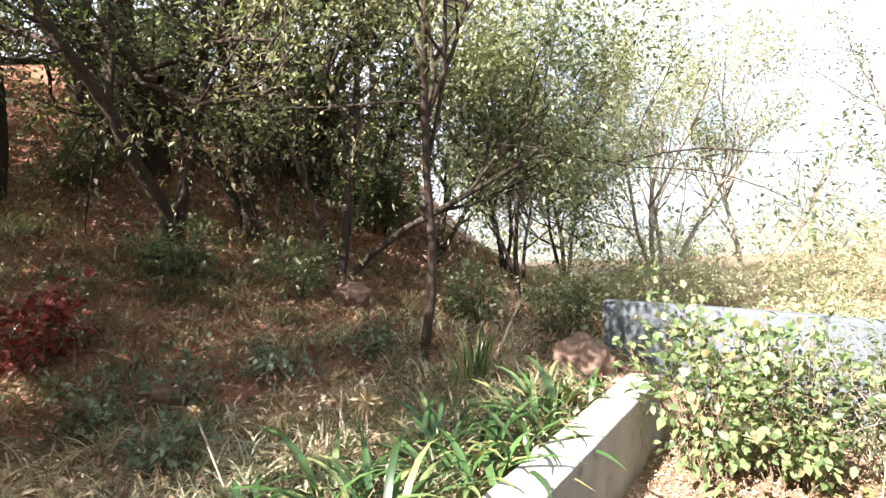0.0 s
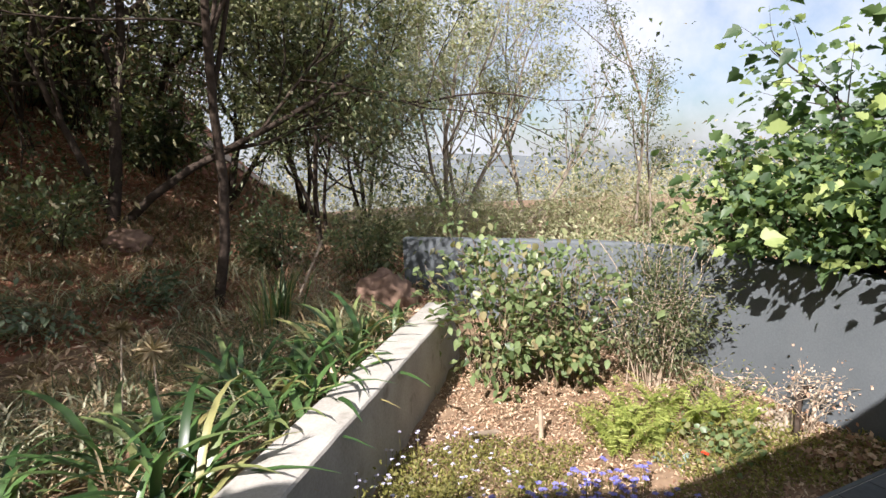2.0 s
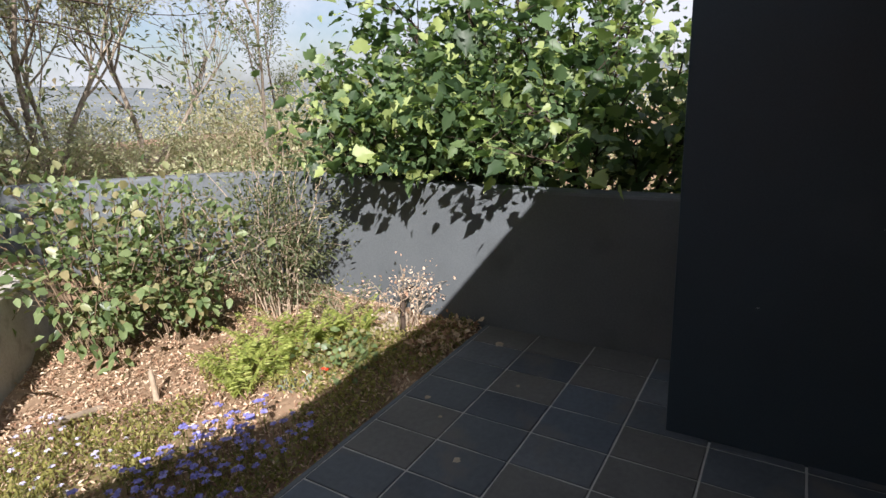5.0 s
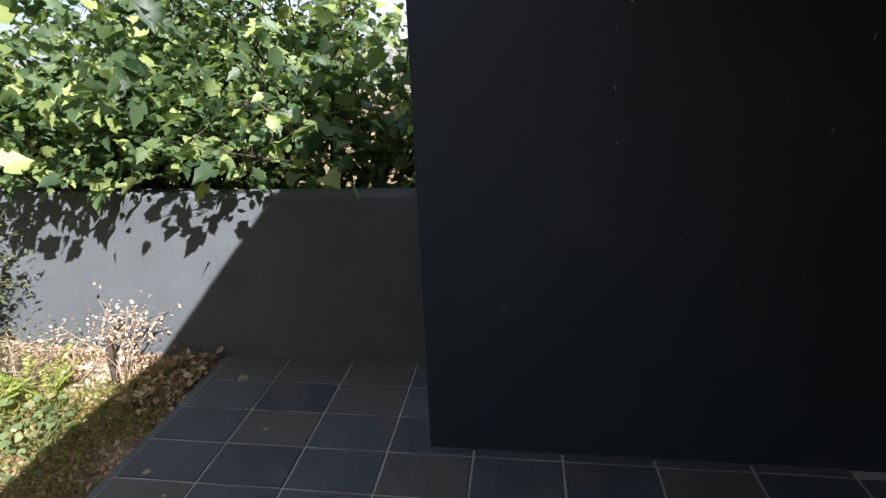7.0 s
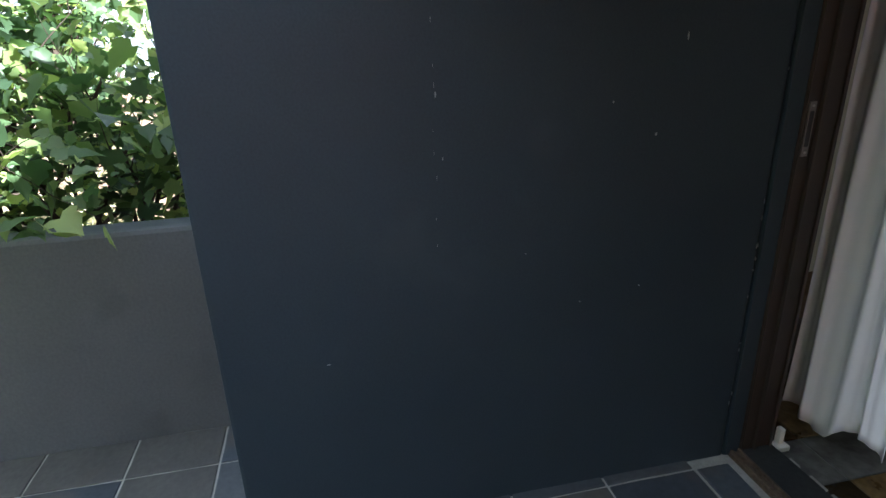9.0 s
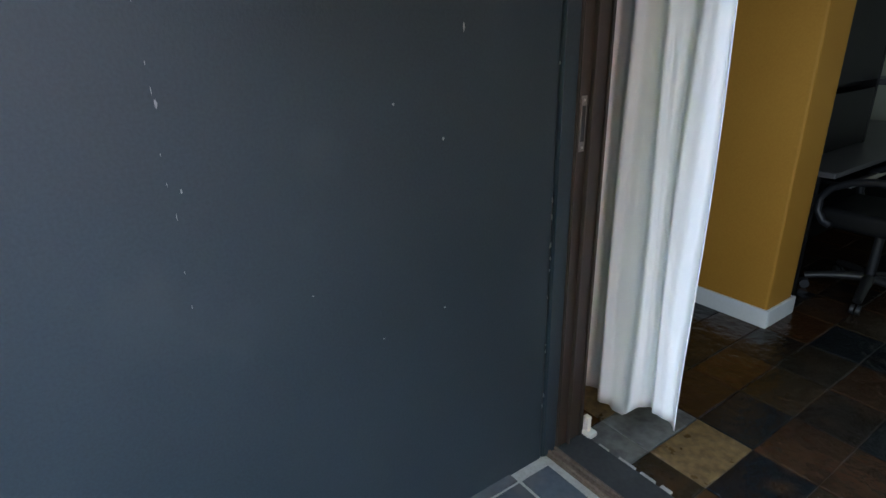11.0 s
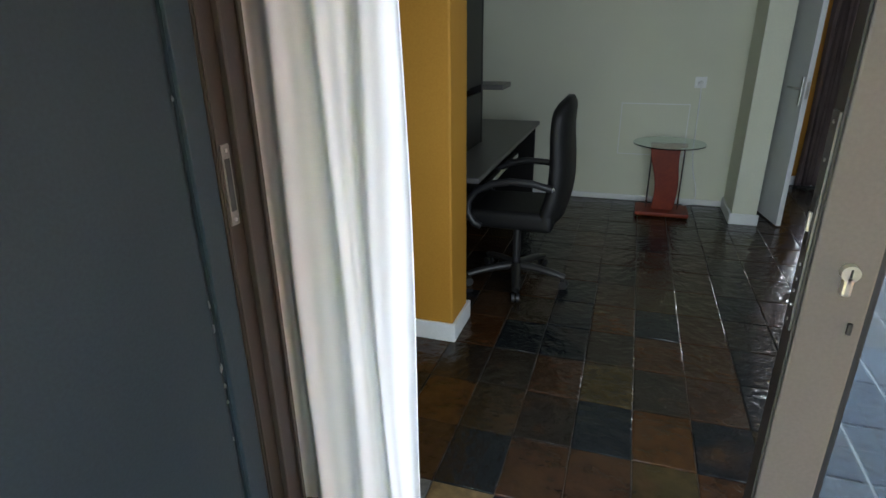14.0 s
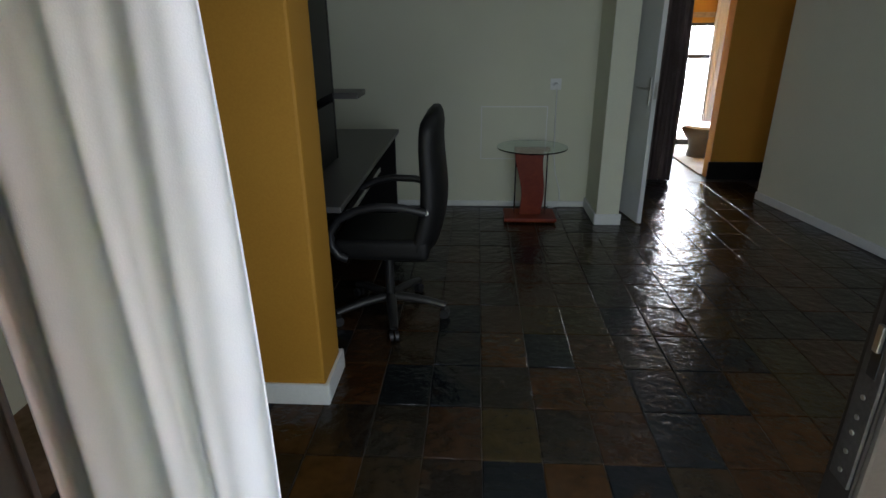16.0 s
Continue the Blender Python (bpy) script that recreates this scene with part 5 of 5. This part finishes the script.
LOW_D = (LOW_B - LOW_A) / np.linalg.norm(LOW_B - LOW_A)
LOW_N = np.array([LOW_D[1], -LOW_D[0]])
AGA = [tuple(LOW_A + LOW_D * s + LOW_N * o) for s, o in ((2.95, 0.5), (2.75, 0.85), (2.3, 0.42), (1.85, 0.45), (1.95, 0.8), (1.45, 0.42), (1.1, 0.5), (0.7, 0.45), (2.4, 0.95), (3.1, 1.15), (0.35, 0.5), (3.2, 0.62))]
for i, p in enumerate(AGA):
    grass_tuft("agapanthus", "agapanthus clump with arching green strap leaves beside the low wall", p, 26 if i < 6 else 18, (0.38, 0.72) if i < 7 else (0.26, 0.45), (0.028, 0.048), L_AGA, 100 + i,
               rise=(0.35, 1.4), category="agapanthus", group="agapanthus clumps", spread=0.07, single=True)
for i, (x, y) in enumerate([(2.17, -6.1), (2.05, -6.25)]):
    grass_tuft("iris_clump", "upright spiky green leaf clump", (x, y), 26, (0.4, 0.7), (0.012, 0.022), L_AGA, 130 + i, rise=(1.2, 1.55), curl=0.35, category="iris", single=True)
r2 = random.Random(9)
for i in range(230):
    x, y = r2.uniform(1.4, 7.5), r2.uniform(-8.2, -3.7)
    if side_of_low(x, y) < 0.55:
        continue
    grass_tuft("dry_grass", "straw-coloured dry grass tuft", (x, y), 60, (0.14, 0.4), (0.006, 0.016), (L_STRAPDRY, L_VARIEGATED, L_FEATHER, L_VARIEGATED, L_STRAPDRY)[i % 5], 140 + i, rise=(0.2, 1.3), group="dry grass tufts", spread=0.09)


def bank_grass():
    rng = np.random.default_rng(61)
    n = 46000
    x, y = rng.uniform(1.0, 8.5, n), rng.uniform(-9.5, -3.4, n)
    f = np.array([noise.noise(Vector((a * 0.9, b * 0.9, 7.0))) for a, b in zip(x, y)])
    ok = (side_of_low(x, y) > 0.35) & (f + rng.normal(size=n) * 0.2 > -0.08)
    x, y = x[ok], y[ok]
    P = np.stack([x, y, ground_z(x, y) - 0.01], 1)
    k = len(x)
    half = k // 2
    for name, s, m in (("straw_grass", slice(0, half), L_STRAPDRY), ("green_grass", slice(half, k), L_FEATHER)):
        q = P[s]
        V, F = strap_arrays(q, rng.uniform(0, 6.28, len(q)), rng.uniform(0.1, 0.34, len(q)), rng.uniform(0.004, 0.009, len(q)), rng.uniform(0.2, 1.4, len(q)), rng, segs=4)
        tagged(hang(name, mesh_np(name, V, F, m)), "thin arching grass on the shaded slope", "grass", kind="stuff")


bank_grass()


def flower_stalk(at, h, lean, head, seed):
    """A dead flower stalk with a rayed head."""
    rng = np.random.default_rng(seed)
    z = float(ground_z(at[0], at[1])) - 0.01
    t = thing("dry_flower_stalk", "dead agapanthus stalk with a straw-coloured rayed head", "flower stalk", (at[0], at[1], z), "dead flower stalks")
    u = np.linspace(0, 1, 8)[:, None]
    top = np.array([at[0] + lean[0], at[1] + lean[1], z + h])
    pts = np.array([at[0], at[1], z]) + (top - np.array([at[0], at[1], z])) * u
    V, F = tube(pts, np.linspace(0.007, 0.005, 8), 6)
    hang("stalk", mesh_np("stalk", V, F, M_DRYWOOD, True), t)
    D = rng.normal(size=(130, 3))
    D[:, 2] = D[:, 2] * 0.7 + 0.2
    L = rng.uniform(0.5, 1, 130) * head
    V, F = leaf_arrays(np.repeat(top[None], 130, 0), D, L, L * 0.14, rng)
    hang("head", mesh_np("head", V, F, L_STRAPDRY), t)


flower_stalk((2.9, -4.35), 0.4, (0.02, -0.35), 0.13, 1)
flower_stalk((3.1, -4.6), 0.45, (0.0, -0.5), 0.1, 2)
flower_stalk((3.6, -4.3), 0.5, (0.2, -0.1), 0.06, 3)


def rock(name, label, at, size, material, seed, z=None):
    rng = np.random.default_rng(seed)
    bm = bmesh.new()
    bmesh.ops.create_icosphere(bm, subdivisions=4, radius=1)
    o = Vector(rng.uniform(0, 50, 3))
    for v in bm.verts:
        n = noise.fractal(v.co * 1.3 + o, 0.8, 2.0, 5) * 0.3 - abs(noise.noise(v.co * 2.3 + o)) * 0.25
        v.co = v.co * (1 + n)
        v.co = Vector((v.co.x * size[0], v.co.y * size[1], max(v.co.z, -0.55) * size[2]))
    z = float(ground_z(at[0], at[1])) if z is None else z
    bm.transform(Matrix.Translation((at[0], at[1], z + size[2] * 0.42)))
    return tagged(part(name, bm, material, smooth=True), label, "rock")


rock("boulder", "weathered red-brown boulder beside the low wall", (1.08, -6.35), (0.3, 0.26, 0.27), M_ROCK, 1)
for i, (x, y, s) in enumerate([(-0.52, -3.52, 0.09), (-0.4, -3.5, 0.07), (-0.32, -3.58, 0.06), (-0.55, -3.68, 0.06)]):
    rock("stone", "pale rough stone at the wall foot", (x, y), (s, s * 0.8, s * 0.6), M_PALE_ROCK, 10 + i)
rock("stone", "grey stone on the shaded slope", (4.6, -5.9), (0.22, 0.16, 0.12), M_ROCK, 20)
rock("stone", "grey stone on the shaded slope", (3.3, -8.0), (0.25, 0.2, 0.16), M_ROCK, 21)


def stump(at, h, r, lean, seed):
    z = float(ground_z(at[0], at[1])) - 0.02
    pts = [(at[0] + lean[0] * s, at[1] + lean[1] * s, z + h * s) for s in np.linspace(0, 1, 6)]
    V, F = tube(pts, [r * 1.25, r, r * 0.95, r * 0.9, r * 0.95, r * 0.7], 9)
    tagged(hang("cut_stem", mesh_np("cut_stem", V, F, M_DRYWOOD, True)), "short cut dry stem standing in the bed", "stem")


stump((0.86, -4.12), 0.2, 0.016, (0.0, 0.0), 1)
stump((1.0, -4.35), 0.12, 0.02, (0.3, 0.15), 2)
stump((1.9, -6.7), 0.62, 0.016, (-0.45, -0.5), 3)


shrub("nasturtium", "low round-leaved green plant in the shaded bed", (0.12, -3.4), 0.26, 0.16, 14, L_SHRUB, L_SHRUB, 300, 170, (0.03, 0.05), 0.95, category="plant")
shrub("herb", "bushy low yellow-green herb by the low wall", (1.75, -3.75), 0.3, 0.22, 18, L_MOSS, L_MOSS, 301, 900, (0.012, 0.03), 0.4, category="plant")
shrub("herb", "bushy low yellow-green herb by the low wall", (2.1, -3.45), 0.26, 0.26, 18, L_MOSS, L_MOSS, 302, 900, (0.012, 0.03), 0.4, category="plant")
shrub("herb", "bushy low yellow-green herb in the bed", (1.25, -3.55), 0.24, 0.16, 14, L_MOSS, L_MOSS, 303, 700, (0.012, 0.03), 0.4, category="plant")
shrub("herb", "bushy low yellow-green herb in the bed", (-0.1, -3.5), 0.26, 0.14, 14, L_MOSS, L_MOSS, 304, 700, (0.012, 0.03), 0.4, category="plant")


def bent_branch():
    pts = [(-0.6, -3.44, 0.2), (-0.52, -3.42, 0.215), (-0.44, -3.39, 0.21), (-0.39, -3.37, 0.19), (-0.37, -3.36, 0.14), (-0.365, -3.36, 0.06), (-0.365, -3.36, -0.06)]
    V, F = tube(pts, [0.012, 0.016, 0.018, 0.019, 0.017, 0.016, 0.016], 8)
    tagged(hang("bent_branch", mesh_np("bent_branch", V, F, M_BARK, True)), "dark bent branch stub beside the dry shrub", "branch")


bent_branch()


def fern(at, seed):
    rng = np.random.default_rng(seed)
    z = float(ground_z(at[0], at[1]))
    t = thing("fern", "bright yellow-green fern fronds in the bed", "fern", (at[0], at[1], z))
    P, D = [], []
    for a in rng.uniform(0, 6.28, 11):
        ln = rng.uniform(0.26, 0.5)
        for s in np.linspace(0.1, 1, 22):
            c = np.array([at[0] + math.cos(a) * ln * s * 0.5, at[1] + math.sin(a) * ln * s * 0.5, z + ln * (1.1 * s - 0.5 * s * s)])
            for sg in (-1, 1):
                P.append(c)
                D.append(np.array([-math.sin(a) * sg + 0.4 * math.cos(a), math.cos(a) * sg + 0.4 * math.sin(a), 0.1]) * (1.15 - s))
    P, D = np.array(P), np.array(D)
    V, F = leaf_arrays(P, D, 0.055 * np.linalg.norm(D, axis=1) + 0.008, np.full(len(P), 0.009), rng)
    hang("fronds", mesh_np("fronds", V, F, L_FERN), t)


for i, p in enumerate([(0.52, -3.85), (0.4, -3.7), (0.15, -3.75), (0.28, -3.98), (-0.05, -3.72), (0.05, -3.95), (0.62, -3.7), (-0.2, -3.6)]):
    fern(p, 200 + i)
grass_tuft("silver_plant", "small silvery-leaved rosette plant", (0.42, -3.52), 16, (0.05, 0.1), (0.03, 0.045), L_GREYLEAF, 210, rise=(0.3, 1.2), category="plant", spread=0.03)


def flowers(name, label, n, area, material, seed, h=(0.08, 0.2), r=0.014, keep=None):
    """Small five-petalled flowers on thin stems."""
    rng = np.random.default_rng(seed)
    x, y = rng.uniform(area[0], area[1], n), rng.uniform(area[2], area[3], n)
    ok = in_bed(x, y, rng)
    x, y = x[ok], y[ok]
    z = ground_z(x, y)
    t = thing(name, label, "flowers", (float(np.mean(x)), float(np.mean(y)), -0.05), kind="stuff")
    hh = rng.uniform(*h, len(x))
    stems = [tube(np.array([[a, b, c], [a + 0.01, b, c + k * 0.5], [a + 0.01, b + 0.01, c + k]]), [0.0015] * 3, 3) for a, b, c, k in zip(x, y, z, hh)]
    tagged(hang("stem", mesh_np("stem", *join(stems), L_MOSS), t), kind="stuff")
    P, D = [], []
    for a, b, c, k in zip(x, y, z, hh):
        for j in range(5):
            g = j * 1.2566 + a * 9
            P.append((a + 0.01, b + 0.01, c + k))
            D.append((math.cos(g), math.sin(g), 0.25))
    P, D = np.array(P), np.array(D)
    V, F = leaf_arrays(P, D, np.full(len(P), r), np.full(len(P), r * 0.75), rng)
    hang("petal", mesh_np("petal", V, F, material), t)


flowers("blue_flowers", "small violet-blue flowers in the shaded bed edge", 260, (0.75, 2.0, -3.5, -2.98), L_BLUE, 1, (0.1, 0.2), 0.019)
flowers("lilac_flowers", "pale lilac flowers on thin stems by the low wall", 120, (1.3, 2.6, -4.2, -3.5), L_LILAC, 2, (0.12, 0.3))
flowers("red_flower", "single red flower in the shaded bed", 2, (0.28, 0.36, -3.46, -3.4), L_RED, 3, (0.08, 0.1), 0.016)


def far_woods():
    """Scrub and treetops of the valley, too far to tell apart."""
    rng = np.random.default_rng(77)
    n = 460
    a = np.radians(rng.uniform(176, 300, n))
    d = 19 + 100 * rng.random(n) ** 1.5
    cx, cy = 2.5 + np.cos(a) * d, -1.5 + np.sin(a) * d
    ok = (cx < 3) | (d > 24)
    cx, cy, d = cx[ok], cy[ok], d[ok]
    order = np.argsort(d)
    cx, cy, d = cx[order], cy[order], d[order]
    cz = ground_z(cx, cy)
    size = rng.uniform(0.6, 1.5, len(cx)) * (0.7 + d / 60)
    k = 150
    g = rng.normal(size=(len(cx), k, 3)) * size[:, None, None] * np.array([0.55, 0.55, 0.42])
    P = (np.stack([cx, cy, cz + size * 0.7], 1)[:, None, :] + g).reshape(-1, 3)
    D = rng.normal(size=P.shape)
    L = np.repeat(size, k) * rng.uniform(0.06, 0.16, len(P))
    V, F = small_leaf_arrays(P, D, L, L * 0.5, rng)
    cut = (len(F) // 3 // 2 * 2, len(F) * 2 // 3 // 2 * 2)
    # the farthest third gets the leaves with haze in their colour
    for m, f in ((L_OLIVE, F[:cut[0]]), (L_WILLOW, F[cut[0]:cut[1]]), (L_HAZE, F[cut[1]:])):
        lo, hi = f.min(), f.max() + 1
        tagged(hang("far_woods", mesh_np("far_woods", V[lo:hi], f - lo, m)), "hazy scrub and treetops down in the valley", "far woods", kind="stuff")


def far_path():
    """A pale dirt track beyond the wall."""
    V, F = [], []
    for i in range(25):
        x = -6.0 + i * 0.4
        for o in (0, 0.5, 1.0):
            y = -16.6 + 0.25 * x + o * 1.6
            V.append((x, y, float(ground_z(x, y)) + 0.03 + 0.02 * math.sin(i + o)))
    for i in range(24):
        for j in range(2):
            F.append((i * 3 + j, (i + 1) * 3 + j, (i + 1) * 3 + j + 1, i * 3 + j + 1))
    tagged(hang("road", mesh_np("road", V, F, M_PALE_ROCK, True)), "pale dirt track beyond the garden wall", "track", kind="structure")


far_path()
far_woods()


# small things on the patio
def patio_litter():
    rng = np.random.default_rng(12)
    V, F = leaf_arrays(np.array([[0.2, -0.27, 0.004]]), np.array([[0.9, 0.4, 0.05]]), np.array([0.05]), np.array([0.024]), rng)
    tagged(hang("dry_leaf", mesh_np("dry_leaf", V, F, L_LITTER)), "curled orange-brown dry leaf on the slate patio", "leaf")
    for k, (x, y, r) in enumerate([(0.245, -2.776, 0.016), (0.6, -2.4, 0.018), (-0.44, -2.72, 0.03), (-0.05, -2.42, 0.01), (0.36, -2.63, 0.01)]):
        bm = bmesh.new()
        rr = random.Random(k)
        ring = [bm.verts.new((x + r * rr.uniform(0.6, 1.1) * math.cos(a), y + r * rr.uniform(0.6, 1.1) * math.sin(a), 0.0025)) for a in (j * 0.524 for j in range(12))]
        low = [bm.verts.new((x + (v.co.x - x) * 1.15, y + (v.co.y - y) * 1.15, -0.002)) for v in ring]
        bm.faces.new(ring)
        for j in range(12):
            bm.faces.new((ring[j], low[j], low[(j + 1) % 12], ring[(j + 1) % 12]))
        part("lime_spot", bm, M_PALE_ROCK, patio)


patio_litter()

# ---- tiles, last ----
def tile_mesh(name, w, l, h, material, seed, rough):
    """A slate tile with a cleft face and a narrow worn edge, top at z = 0."""
    rng = np.random.default_rng(seed)
    bm = bmesh.new()
    k = 3
    g = [[bm.verts.new(((i / k - 0.5) * (w - 0.008), (j / k - 0.5) * (l - 0.008), rng.normal() * rough)) for j in range(k + 1)] for i in range(k + 1)]
    top = [bm.faces.new((g[i][j], g[i + 1][j], g[i + 1][j + 1], g[i][j + 1])) for i in range(k) for j in range(k)]
    rim = [g[i][0] for i in range(k + 1)] + [g[k][j] for j in range(1, k + 1)] + [g[i][k] for i in range(k - 1, -1, -1)] + [g[0][j] for j in range(k - 1, 0, -1)]
    mid = [bm.verts.new((v.co.x * w / (w - 0.008) + rng.normal() * 0.0008, v.co.y * l / (l - 0.008) + rng.normal() * 0.0008, -0.0025)) for v in rim]
    low = [bm.verts.new((v.co.x, v.co.y, -h)) for v in mid]
    for a in range(len(rim)):
        b = (a + 1) % len(rim)
        bm.faces.new((rim[a], mid[a], mid[b], rim[b]))
        bm.faces.new((mid[a], low[a], low[b], mid[b]))
    bmesh.ops.recalc_face_normals(bm, faces=bm.faces)
    me = bpy.data.meshes.new(name)
    bm.to_mesh(me)
    bm.free()
    me.materials.append(material)
    return me


def lay(floor, meshes, xs, ys, z, seed, tilt, skip=None, special=None):
    rng = random.Random(seed)
    for i, x in enumerate(xs):
        for j, y in enumerate(ys):
            if skip and skip(x, y):
                continue
            ob = new("tile", (special or {}).get((i, j)) or rng.choice(meshes))
            ob.matrix_world = pose(x, y, z, rng.gauss(0, tilt), rng.gauss(0, tilt), 180 * rng.randint(0, 1))
            ob.parent = floor


lay(patio, [tile_mesh("patio_tile", 0.224, 0.334, 0.02, M_SLATE_OUT, s, 0.0004) for s in range(5)],
    [-0.543 + 0.2345 * i for i in range(24)], [-2.725 + 0.3435 * j for j in range(8)], 0.0, 1, 0.15, lambda x, y: -0.34 < x < 0.05 and y > -1.6 and x < -0.1)
BLACK_TILE, GOLD_TILE, GREY_TILE = [tile_mesh("floor_tile", 0.2205, 0.3085, 0.02, m, 40 + i, 0.0006) for i, m in enumerate((M_SLATE_BLACK, M_SLATE_GOLD, M_SLATE_GREY))]
lay(floor_in, [tile_mesh("floor_tile", 0.2205, 0.3085, 0.02, M_SLATE_IN, s, 0.0005) for s in range(6)],
    [0.335 + 0.2235 * i for i in range(-3, 14)], [0.495 + 0.3125 * j for j in range(-1, 16)], 0.0, 2, 0.15,
    special={**{k: BLACK_TILE for k in [(3, 2), (5, 3), (3, 5), (6, 6), (8, 4)]}, **{k: GOLD_TILE for k in [(1, 1), (3, 1)]}, (2, 1): GREY_TILE, (2, 0): GREY_TILE})
lay(patio, [tile_mesh("cut_tile", 0.224, 0.125, 0.02, M_SLATE_OUT, s, 0.0004) for s in range(3)],
    [-0.543 + 0.2345 * i for i in range(3, 24)], [-0.077], 0.0, 5, 0.15)
